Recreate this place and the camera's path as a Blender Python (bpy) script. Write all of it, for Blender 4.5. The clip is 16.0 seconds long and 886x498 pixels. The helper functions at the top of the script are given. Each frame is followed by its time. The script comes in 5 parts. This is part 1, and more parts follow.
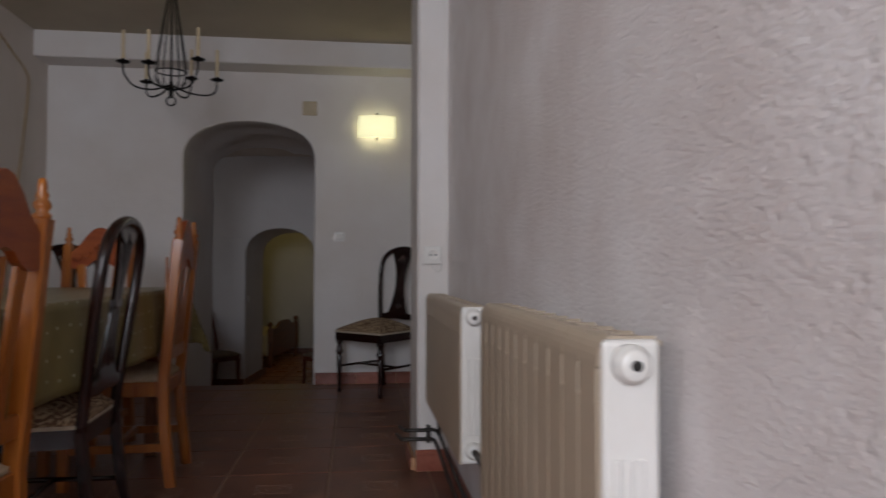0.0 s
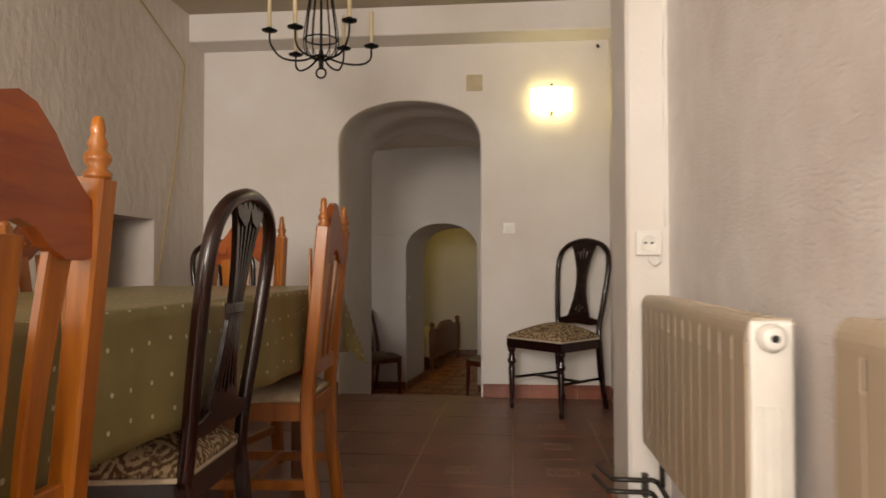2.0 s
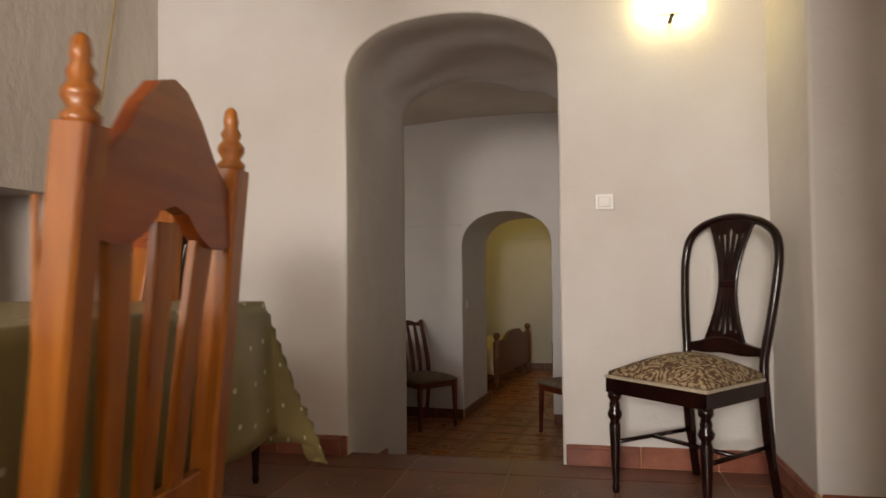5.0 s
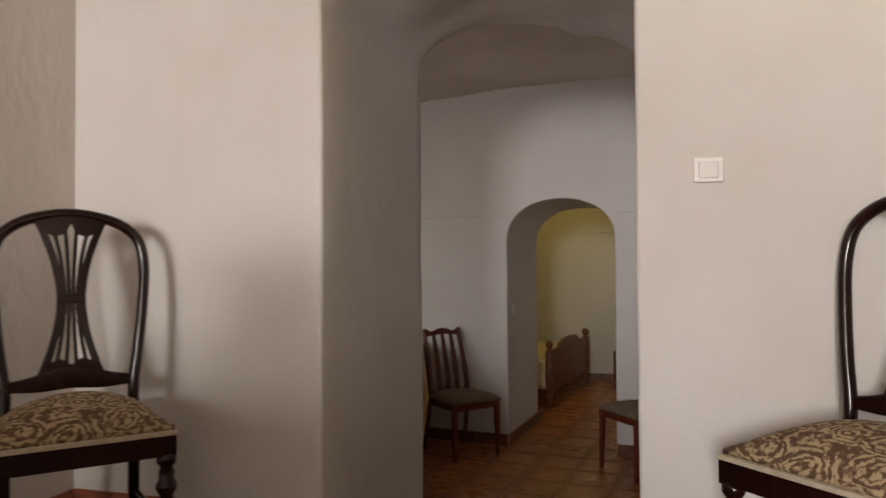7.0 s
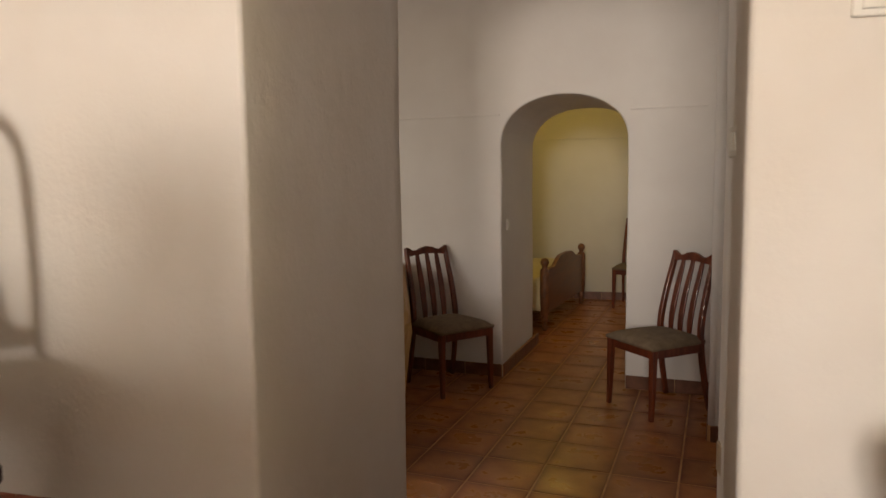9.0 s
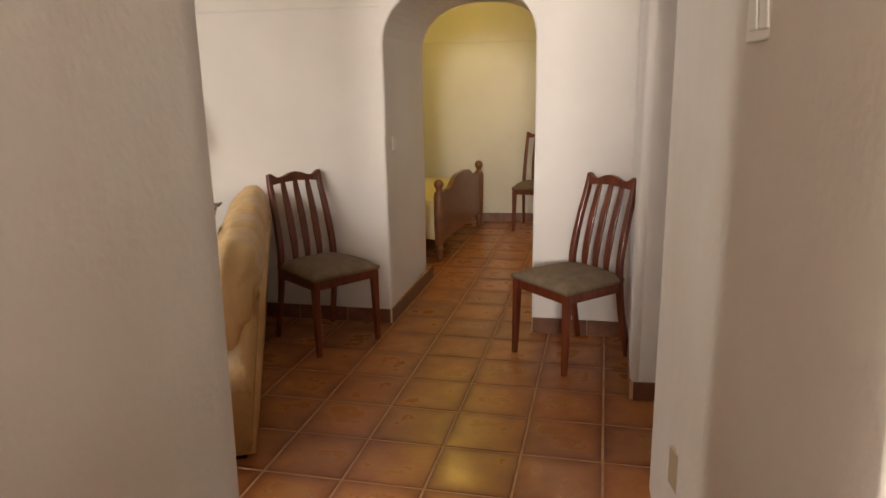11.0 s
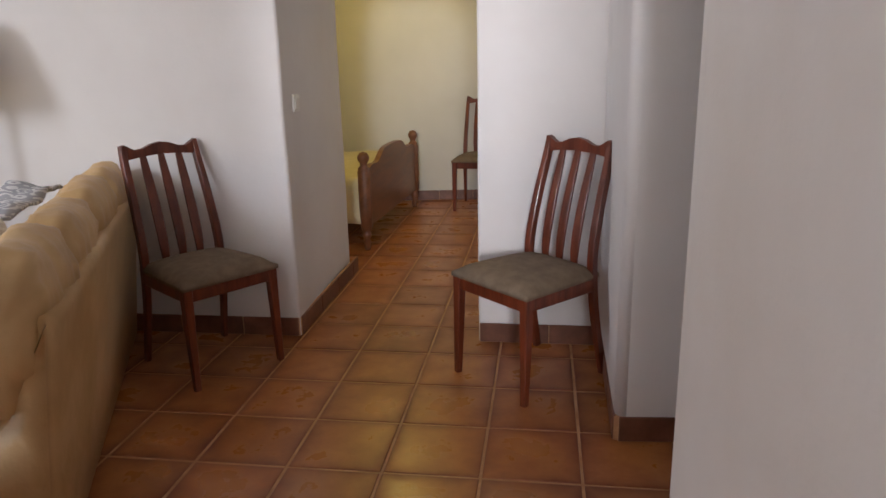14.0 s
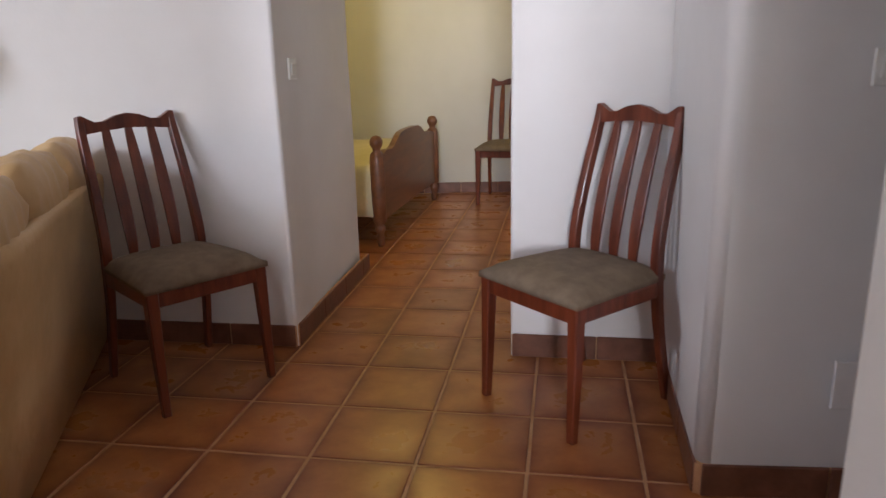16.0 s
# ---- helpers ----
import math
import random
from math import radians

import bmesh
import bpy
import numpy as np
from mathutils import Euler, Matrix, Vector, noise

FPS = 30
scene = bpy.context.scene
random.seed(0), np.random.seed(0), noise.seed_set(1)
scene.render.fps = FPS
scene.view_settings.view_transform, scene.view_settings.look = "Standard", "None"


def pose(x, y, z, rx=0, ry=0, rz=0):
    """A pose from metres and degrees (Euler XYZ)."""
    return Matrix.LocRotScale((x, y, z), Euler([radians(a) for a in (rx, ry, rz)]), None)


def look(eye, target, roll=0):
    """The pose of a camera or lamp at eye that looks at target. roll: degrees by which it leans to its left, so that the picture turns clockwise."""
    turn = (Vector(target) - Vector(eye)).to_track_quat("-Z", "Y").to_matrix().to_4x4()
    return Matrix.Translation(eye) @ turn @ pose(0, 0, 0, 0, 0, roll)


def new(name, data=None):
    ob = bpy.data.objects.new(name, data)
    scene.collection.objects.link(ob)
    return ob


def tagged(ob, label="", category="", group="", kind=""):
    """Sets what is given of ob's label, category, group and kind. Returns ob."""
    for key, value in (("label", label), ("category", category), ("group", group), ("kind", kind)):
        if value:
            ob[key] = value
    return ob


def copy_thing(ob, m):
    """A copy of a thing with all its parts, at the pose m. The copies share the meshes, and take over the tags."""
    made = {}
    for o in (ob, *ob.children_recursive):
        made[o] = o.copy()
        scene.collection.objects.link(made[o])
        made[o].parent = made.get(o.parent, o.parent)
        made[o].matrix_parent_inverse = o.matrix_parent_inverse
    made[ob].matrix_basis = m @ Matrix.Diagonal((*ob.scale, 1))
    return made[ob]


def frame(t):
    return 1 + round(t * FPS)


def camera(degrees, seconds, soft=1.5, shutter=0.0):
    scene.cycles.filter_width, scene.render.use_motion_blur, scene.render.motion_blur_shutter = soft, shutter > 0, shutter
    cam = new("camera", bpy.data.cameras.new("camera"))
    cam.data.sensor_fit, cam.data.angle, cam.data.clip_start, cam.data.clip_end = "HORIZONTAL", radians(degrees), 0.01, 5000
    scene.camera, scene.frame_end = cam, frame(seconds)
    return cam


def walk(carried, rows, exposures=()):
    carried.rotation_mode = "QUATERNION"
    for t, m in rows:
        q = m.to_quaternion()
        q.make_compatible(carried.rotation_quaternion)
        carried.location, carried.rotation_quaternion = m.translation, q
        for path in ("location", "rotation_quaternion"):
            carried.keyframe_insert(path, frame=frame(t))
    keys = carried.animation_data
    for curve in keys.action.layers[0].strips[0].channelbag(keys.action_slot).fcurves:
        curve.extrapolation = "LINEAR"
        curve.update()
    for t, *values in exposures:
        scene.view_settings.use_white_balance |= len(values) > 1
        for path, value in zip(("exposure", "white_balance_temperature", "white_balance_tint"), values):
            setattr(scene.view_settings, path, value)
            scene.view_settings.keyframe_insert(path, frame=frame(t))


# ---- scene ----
cam = camera(64.5, 16.0, shutter=0.5)
PATH = [
    (0, (-0.437, 1.094, 0.937), (-0.19, 3.078, 0.99), 0.1),
    (0.5, (-0.51, 1.244, 0.935), (-0.453, 3.242, 0.992), 0.2),
    (1, (-0.544, 1.389, 0.938), (-0.527, 3.388, 0.993), 0.1),
    (1.5, (-0.525, 1.61, 0.921), (-0.534, 3.609, 0.974), -0.0),
    (2, (-0.545, 1.867, 0.916), (-0.742, 3.857, 0.966), -0.1),
    (2.5, (-0.623, 2.155, 0.929), (-0.855, 4.141, 0.981), -0.1),
    (3, (-0.614, 2.431, 0.91), (-0.858, 4.415, 0.96), -0.2),
    (3.5, (-0.612, 2.727, 0.909), (-0.976, 4.693, 0.957), -0.3),
    (3.7, (-0.662, 2.836, 0.903), (-1.014, 4.804, 0.955), -0.7),
    (5.8, (-0.655, 4.128, 0.894), (-1.184, 6.056, 0.951), -0.5),
    (6, (-0.634, 4.274, 0.905), (-1.229, 6.183, 0.96), -0.7),
    (6.5, (-0.676, 4.482, 0.899), (-1.316, 6.376, 0.947), -0.6),
    (7, (-0.748, 4.662, 0.92), (-1.299, 6.584, 0.961), -0.4),
    (7.5, (-0.76, 4.823, 0.891), (-1.247, 6.763, 0.897), -0.4),
    (8, (-0.756, 5.006, 0.881), (-1.272, 6.938, 0.824), -0.7),
    (8.2, (-0.794, 5.083, 0.874), (-1.318, 7.011, 0.786), -0.7),
    (10.3, (-1.11, 5.995, 0.903), (-1.424, 7.935, 0.533), -0.4),
    (10.5, (-1.1, 6.076, 0.883), (-1.357, 8.02, 0.49), -0.7),
    (11, (-1.066, 6.276, 0.867), (-1.275, 8.213, 0.413), -0.8),
    (11.5, (-1.06, 6.407, 0.867), (-1.271, 8.334, 0.372), -0.9),
    (12, (-1.097, 6.557, 0.872), (-1.254, 8.482, 0.356), -1.0),
    (12.5, (-1.076, 6.705, 0.829), (-1.191, 8.633, 0.31), -1.1),
    (13, (-1.016, 6.896, 0.806), (-1.149, 8.824, 0.289), -1.1),
    (13.5, (-1.009, 7.081, 0.72), (-1.134, 9.009, 0.2), -1.1),
    (14, (-1.054, 7.219, 0.702), (-1.104, 9.15, 0.183), -1.3),
    (14.5, (-1.03, 7.346, 0.682), (-1.1, 9.277, 0.165), -1.3),
    (15, (-1.001, 7.432, 0.653), (-1.11, 9.361, 0.139), -1.3),
    (15.5, (-1.014, 7.625, 0.55), (-1.12, 9.555, 0.035), -1.4),
    (16, (-1.09, 7.764, 0.539), (-1.195, 9.693, 0.019), -1.5),
]
# seconds, stops, kelvin, tint
EXPOSURES = [
    (0, -1.75, 5700, 10), (0.5, -1.2, 6200, 10), (1, -0.75, 6600, 10), (1.5, -0.5, 6900, 10), (2, -0.46, 7450, 10), (3.5, -0.25, 7450, 10),
    (6, -0.03, 6750, 10), (7, 0.02, 6650, 10), (8.2, 0.2, 6950, 10), (10.3, 1.12, 8600, 10), (11, 1.42, 7500, 10), (12.5, 1.42, 6300, 10),
    (14.5, 1.47, 5850, 10), (16, 1.58, 5700, 10),
]
walk(cam, [(t, look(eye, target, roll)) for t, eye, target, roll in PATH], EXPOSURES)

# ---- daylight and lamps ----
world = bpy.data.worlds.new("sky")
scene.world = world
world.use_nodes = True
_sky = world.node_tree.nodes.new("ShaderNodeTexSky")
_sky.sky_type, _sky.sun_disc = "NISHITA", False
_sky.sun_elevation, _sky.sun_rotation = radians(35), radians(200)
world.node_tree.links.new(_sky.outputs[0], world.node_tree.nodes["Background"].inputs[0])
world.node_tree.nodes["Background"].inputs[1].default_value = 0.1


def area_lamp(name, place, target, w, h, watts, color):
    data = bpy.data.lights.new(name, "AREA")
    data.shape, data.size, data.size_y, data.energy, data.color = "RECTANGLE", w, h, watts, color
    ob = new(name, data)
    ob.matrix_world = look(place, target)
    return ob


def point_lamp(name, place, watts, color, radius):
    data = bpy.data.lights.new(name, "POINT")
    data.energy, data.color, data.shadow_soft_size = watts, color, radius
    ob = new(name, data)
    ob.location = place
    return ob


DAY = (1.0, 0.965, 0.95)
area_lamp("window_light_back", (-1.30, -1.42, 1.80), (-1.15, 6.0, 0.95), 1.4, 1.3, 270, DAY)
# added fill lamp from the left, not a known window
area_lamp("side_fill_light", (-2.86, 1.0, 1.40), (0.0, 1.9, 1.2), 1.0, 1.2, 16, DAY)
area_lamp("window_light_sitting", (-4.82, 8.3, 1.42), (-1.0, 9.9, 0.1), 0.5, 0.55, 13.0, (0.97, 0.97, 1.0))
area_lamp("window_light_bedroom", (1.1, 13.0, 0.7), (-2.0, 13.2, 0.0), 0.8, 1.0, 2.4, (1.0, 0.97, 0.95))
point_lamp("bedroom_lamp_light", (-1.66, 12.65, 1.70), 7.0, (1.0, 0.74, 0.17), 0.07)
point_lamp("sconce_light", (-0.272, 6.755, 2.06), 2.0, (1.0, 0.86, 0.40), 0.03)

# ---- materials ----


def material(name):
    m = bpy.data.materials.new(name)
    m.use_nodes = True
    return m, m.node_tree, m.node_tree.nodes["Principled BSDF"]


def add(tree, kind, **values):
    n = tree.nodes.new(kind)
    for k, v in values.items():
        n.inputs[k].default_value = v
    return n


def surface(name, low, high, scale=6.0, rough=0.6, bump=0.0, bump_scale=60.0, metal=0.0, fine=0.0, fine_scale=300.0,
            stretch=(1, 1, 1), coat=0.0, contrast=(0.35, 0.65), per_object=0.0, local=False, detail=4.0, rough_var=0.08, pebble=0.0):
    """Two colours mixed by large noise, with coarse and fine relief, in metres."""
    m, tree, bsdf = material(name)
    link = tree.links.new
    if local:
        src = tree.nodes.new("ShaderNodeTexCoord").outputs["Object"]
    else:
        src = tree.nodes.new("ShaderNodeNewGeometry").outputs["Position"]
    mp = tree.nodes.new("ShaderNodeMapping")
    mp.inputs["Scale"].default_value = stretch
    link(src, mp.inputs["Vector"])
    n1 = add(tree, "ShaderNodeTexNoise", Scale=scale, Detail=detail, Roughness=0.6)
    link(mp.outputs[0], n1.inputs["Vector"])
    ramp = tree.nodes.new("ShaderNodeValToRGB")
    ramp.color_ramp.elements[0].position, ramp.color_ramp.elements[1].position = contrast
    ramp.color_ramp.elements[0].color, ramp.color_ramp.elements[1].color = (*low, 1), (*high, 1)
    link(n1.outputs["Fac"], ramp.inputs["Fac"])
    col = ramp.outputs["Color"]
    if per_object:
        info = tree.nodes.new("ShaderNodeObjectInfo")
        span = add(tree, "ShaderNodeMapRange")
        span.inputs["To Min"].default_value, span.inputs["To Max"].default_value = 1 - per_object, 1 + per_object
        link(info.outputs["Random"], span.inputs["Value"])
        hsv = tree.nodes.new("ShaderNodeHueSaturation")
        link(col, hsv.inputs["Color"])
        link(span.outputs[0], hsv.inputs["Value"])
        col = hsv.outputs["Color"]
    link(col, bsdf.inputs["Base Color"])
    rr = add(tree, "ShaderNodeMapRange")
    rr.inputs["To Min"].default_value, rr.inputs["To Max"].default_value = max(rough - rough_var, 0.02), min(rough + rough_var, 1)
    link(n1.outputs["Fac"], rr.inputs["Value"])
    link(rr.outputs[0], bsdf.inputs["Roughness"])
    bsdf.inputs["Metallic"].default_value = metal
    bsdf.inputs["Coat Weight"].default_value = coat
    bsdf.inputs["Coat Roughness"].default_value = 0.12
    normal = None
    for strength, sc, dist in ((bump, bump_scale, 0.01), (fine, fine_scale, 0.002)):
        if strength:
            n2 = add(tree, "ShaderNodeTexNoise", Scale=sc, Detail=3.0, Roughness=0.55)
            link(mp.outputs[0], n2.inputs["Vector"])
            b = add(tree, "ShaderNodeBump", Strength=strength, Distance=dist)
            link(n2.outputs["Fac"], b.inputs["Height"])
            if normal:
                link(normal, b.inputs["Normal"])
            normal = b.outputs["Normal"]
    if pebble:
        cells = add(tree, "ShaderNodeTexVoronoi", Scale=pebble)
        link(mp.outputs[0], cells.inputs["Vector"])
        b = add(tree, "ShaderNodeBump", Strength=0.55, Distance=0.004)
        b.invert = True
        link(cells.outputs["Distance"], b.inputs["Height"])
        if normal:
            link(normal, b.inputs["Normal"])
        normal = b.outputs["Normal"]
    if normal:
        link(normal, bsdf.inputs["Normal"])
    return m


WHITE_WALL = surface("white_plaster", (0.71, 0.66, 0.61), (0.82, 0.80, 0.785), 1.0, 0.7, 0.4, 9.0, fine=0.5, fine_scale=70.0, contrast=(0.3, 0.7))
ROUGH_WALL = surface("rough_plaster", (0.71, 0.64, 0.615), (0.88, 0.845, 0.84), 3.0, 0.36, 0.22, 40.0, fine=1.0, fine_scale=260.0, pebble=112.0, contrast=(0.3, 0.7))
LEFT_WALL = surface("hand_plaster", (0.62, 0.555, 0.50), (0.74, 0.68, 0.63), 1.6, 0.6, 0.9, 15.0, fine=0.5, fine_scale=90.0, stretch=(1, 1, 0.55), contrast=(0.3, 0.7))
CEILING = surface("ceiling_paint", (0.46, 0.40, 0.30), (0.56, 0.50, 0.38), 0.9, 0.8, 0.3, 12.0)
ROOM2_WALL = surface("smooth_plaster", (0.70, 0.665, 0.645), (0.79, 0.765, 0.75), 1.1, 0.7, 0.25, 7.0, fine=0.25, fine_scale=60.0, contrast=(0.3, 0.7))
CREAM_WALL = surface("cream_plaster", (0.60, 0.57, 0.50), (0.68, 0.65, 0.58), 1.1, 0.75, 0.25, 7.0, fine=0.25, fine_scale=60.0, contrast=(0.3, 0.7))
# white plaster, its colour toned warm for light bounced off the terracotta floor
VAULT = surface("bounce_toned_plaster", (0.58, 0.50, 0.41), (0.69, 0.61, 0.52), 1.2, 0.75, 0.5, 5.0, fine=0.3, fine_scale=60.0)
SKIRT = surface("terracotta_skirting", (0.22, 0.06, 0.035), (0.38, 0.13, 0.08), 7.0, 0.32, 0.2, 30.0, per_object=0.12)
GROUT = surface("pale_grout", (0.46, 0.245, 0.118), (0.60, 0.36, 0.195), 12.0, 0.8)
GROUT1 = surface("dull_grout", (0.30, 0.20, 0.13), (0.38, 0.27, 0.18), 12.0, 0.9)
TILE1 = surface("brown_floor_tile", (0.128, 0.045, 0.025), (0.215, 0.085, 0.047), 4.5, 0.40, 0.15, 40.0, per_object=0.08)


def worn_tile(name):
    """Glazed terracotta with darker, redder worn rims and blotches."""
    m, tree, bsdf = material(name)
    link = tree.links.new
    pos = tree.nodes.new("ShaderNodeNewGeometry").outputs["Position"]
    obj = tree.nodes.new("ShaderNodeTexCoord").outputs["Object"]
    cloud = add(tree, "ShaderNodeTexNoise", Scale=6.0, Detail=3.0, Roughness=0.55)
    grain = add(tree, "ShaderNodeTexNoise", Scale=45.0, Detail=4.0, Roughness=0.6)
    swell = add(tree, "ShaderNodeTexNoise", Scale=16.0, Detail=2.0, Roughness=0.5)
    for n in (cloud, grain, swell):
        link(pos, n.inputs["Vector"])

    def op(kind, a, b):
        n = tree.nodes.new("ShaderNodeMath")
        n.operation = kind
        for k, v in enumerate((a, b)):
            if isinstance(v, (int, float)):
                n.inputs[k].default_value = v
            else:
                link(v, n.inputs[k])
        return n.outputs[0]

    xyz = tree.nodes.new("ShaderNodeSeparateXYZ")
    link(obj, xyz.inputs[0])
    ex = op("ABSOLUTE", op("SUBTRACT", xyz.outputs[0], 0.1625), 0.0)
    ey = op("ABSOLUTE", op("SUBTRACT", xyz.outputs[1], 0.1625), 0.0)
    rim = op("POWER", op("MULTIPLY", op("MAXIMUM", ex, ey), 6.2), 5.0)
    wear = op("ADD", op("MULTIPLY", rim, 0.40), op("MULTIPLY", op("ADD", cloud.outputs["Fac"], op("MULTIPLY", grain.outputs["Fac"], 0.20)), 0.68))
    ramp = tree.nodes.new("ShaderNodeValToRGB")
    e = ramp.color_ramp.elements
    e[0].position, e[0].color = 0.36, (0.46, 0.185, 0.054, 1)
    e[1].position, e[1].color = 0.84, (0.18, 0.041, 0.013, 1)
    mid = ramp.color_ramp.elements.new(0.50)
    mid.color = (0.37, 0.128, 0.037, 1)
    link(wear, ramp.inputs["Fac"])
    info = tree.nodes.new("ShaderNodeObjectInfo")
    span = add(tree, "ShaderNodeMapRange")
    span.inputs["To Min"].default_value, span.inputs["To Max"].default_value = 0.86, 1.14
    link(info.outputs["Random"], span.inputs["Value"])
    hsv = tree.nodes.new("ShaderNodeHueSaturation")
    link(ramp.outputs["Color"], hsv.inputs["Color"])
    link(span.outputs[0], hsv.inputs["Value"])
    link(hsv.outputs["Color"], bsdf.inputs["Base Color"])
    gloss = add(tree, "ShaderNodeMapRange")
    gloss.inputs["From Min"].default_value, gloss.inputs["From Max"].default_value = 0.3, 0.8
    gloss.inputs["To Min"].default_value, gloss.inputs["To Max"].default_value = 0.25, 0.45
    link(wear, gloss.inputs["Value"])
    link(gloss.outputs[0], bsdf.inputs["Roughness"])
    b1 = add(tree, "ShaderNodeBump", Strength=0.15, Distance=0.003)
    link(swell.outputs["Fac"], b1.inputs["Height"])
    b2 = add(tree, "ShaderNodeBump", Strength=0.12, Distance=0.002)
    link(grain.outputs["Fac"], b2.inputs["Height"])
    link(b1.outputs["Normal"], b2.inputs["Normal"])
    link(b2.outputs["Normal"], bsdf.inputs["Normal"])
    return m


TILE2 = worn_tile("terracotta_floor_tile")

# ---- building helpers ----


def link_mesh(name, bm, mat, parent=None, smooth=False):
    me = bpy.data.meshes.new(name)
    bmesh.ops.recalc_face_normals(bm, faces=bm.faces)
    bm.to_mesh(me)
    bm.free()
    if smooth:
        for p in me.polygons:
            p.use_smooth = True
    me.materials.append(mat)
    ob = new(name, me)
    if parent is not None:
        ob.parent = parent
    return ob


def part(name, bm, mat, parent, label="", smooth=False):
    ob = link_mesh(name, bm, mat, parent, smooth)
    return tagged(ob, label) if label else ob


def structure(name, bm, mat, label, category, smooth=False):
    return tagged(link_mesh(name, bm, mat, None, smooth), label, category, kind="structure")


def thing(name, place, label, category, group="", turn=0.0):
    ob = new(name)
    ob.matrix_basis = pose(*place, 0, 0, turn)
    ob.empty_display_size = 0.1
    return tagged(ob, label, category, group)


def box(bm, a, b, bevel=0.0, segments=2, m=None):
    """A box between two corners, its edges rounded."""
    before = set(bm.verts) if bevel and m is not None else set()
    made = bmesh.ops.create_cube(bm, size=1.0)
    size, mid = [b[i] - a[i] for i in range(3)], [(a[i] + b[i]) / 2 for i in range(3)]
    for v in made["verts"]:
        v.co = Vector([v.co[i] * size[i] + mid[i] for i in range(3)])
    verts = made["verts"]
    if bevel:
        edges = {e for v in verts for e in v.link_edges}
        bmesh.ops.bevel(bm, geom=list(edges), offset=bevel, segments=segments, affect="EDGES", profile=0.5)
        verts = [v for v in bm.verts if v not in before] if m is not None else []
    if m is not None:
        bmesh.ops.transform(bm, matrix=m, verts=verts)
    return bm


def prism(bm, outline, z0, z1, m=None):
    """A footprint or outline of (x, y), raised from z0 to z1."""
    low = [bm.verts.new((x, y, z0)) for x, y in outline]
    high = [bm.verts.new((x, y, z1)) for x, y in outline]
    n = len(outline)
    bm.faces.new(low[::-1])
    bm.faces.new(high)
    for i in range(n):
        bm.faces.new((low[i], low[(i + 1) % n], high[(i + 1) % n], high[i]))
    if m is not None:
        bmesh.ops.transform(bm, matrix=m, verts=low + high)
    return bm


def lathe(bm, rings, sides=12, m=None):
    """A turned shape from (radius, height) rings along z."""
    rows = []
    for r, z in rings:
        rows.append([bm.verts.new((r * math.cos(2 * math.pi * k / sides), r * math.sin(2 * math.pi * k / sides), z)) for k in range(sides)])
    for a, b in zip(rows, rows[1:]):
        for k in range(sides):
            bm.faces.new((a[k], a[(k + 1) % sides], b[(k + 1) % sides], b[k]))
    bm.faces.new(rows[0][::-1])
    bm.faces.new(rows[-1])
    if m is not None:
        bmesh.ops.transform(bm, matrix=m, verts=[v for r in rows for v in r])
    return bm


def sweep(bm, path, rx, ry=None, sides=8, closed=False, square=False, up=(0, 0, 1)):
    """A bar of elliptic or rectangular section along a path; rx and ry may be lists. rx lies along the side of the path, ry along up."""
    path = [Vector(p) for p in path]
    n, rows = len(path), []
    for i, p in enumerate(path):
        a = path[(i - 1) % n] if closed or i > 0 else p
        b = path[(i + 1) % n] if closed or i < n - 1 else p
        ahead = (b - a).normalized()
        u = Vector(up)
        side = ahead.cross(u)
        side = side.normalized() if side.length > 1e-4 else ahead.orthogonal().normalized()
        top = side.cross(ahead).normalized()
        wx = rx[i] if isinstance(rx, (list, tuple)) else rx
        wy = wx if ry is None else (ry[i] if isinstance(ry, (list, tuple)) else ry)
        if square:
            c = 0.22
            ring = [(1, -1 + c), (1, 1 - c), (1 - c, 1), (-1 + c, 1), (-1, 1 - c), (-1, -1 + c), (-1 + c, -1), (1 - c, -1)]
        else:
            ring = [(math.cos(2 * math.pi * k / sides), math.sin(2 * math.pi * k / sides)) for k in range(sides)]
        rows.append([bm.verts.new(p + side * (wx * q) + top * (wy * r)) for q, r in ring])
    k = len(rows[0])
    for i in range(n if closed else n - 1):
        a, b = rows[i], rows[(i + 1) % n]
        for j in range(k):
            bm.faces.new((a[j], a[(j + 1) % k], b[(j + 1) % k], b[j]))
    if not closed:
        bm.faces.new(rows[0][::-1])
        bm.faces.new(rows[-1])
    return bm


def smooth_path(points, steps=6):
    """Catmull-Rom through the points."""
    pts = [Vector(p) for p in points]
    pts = [2 * pts[0] - pts[1]] + pts + [2 * pts[-1] - pts[-2]]
    out = []
    for i in range(1, len(pts) - 2):
        p0, p1, p2, p3 = pts[i - 1 : i + 3]
        for k in range(steps):
            t = k / steps
            out.append(0.5 * (2 * p1 + (p2 - p0) * t + (2 * p0 - 5 * p1 + 4 * p2 - p3) * t * t + (3 * p1 - p0 - 3 * p2 + p3) * t ** 3))
    out.append(pts[-2])
    return out


def mesh(fill):
    bm = bmesh.new()
    fill(bm)
    return bm


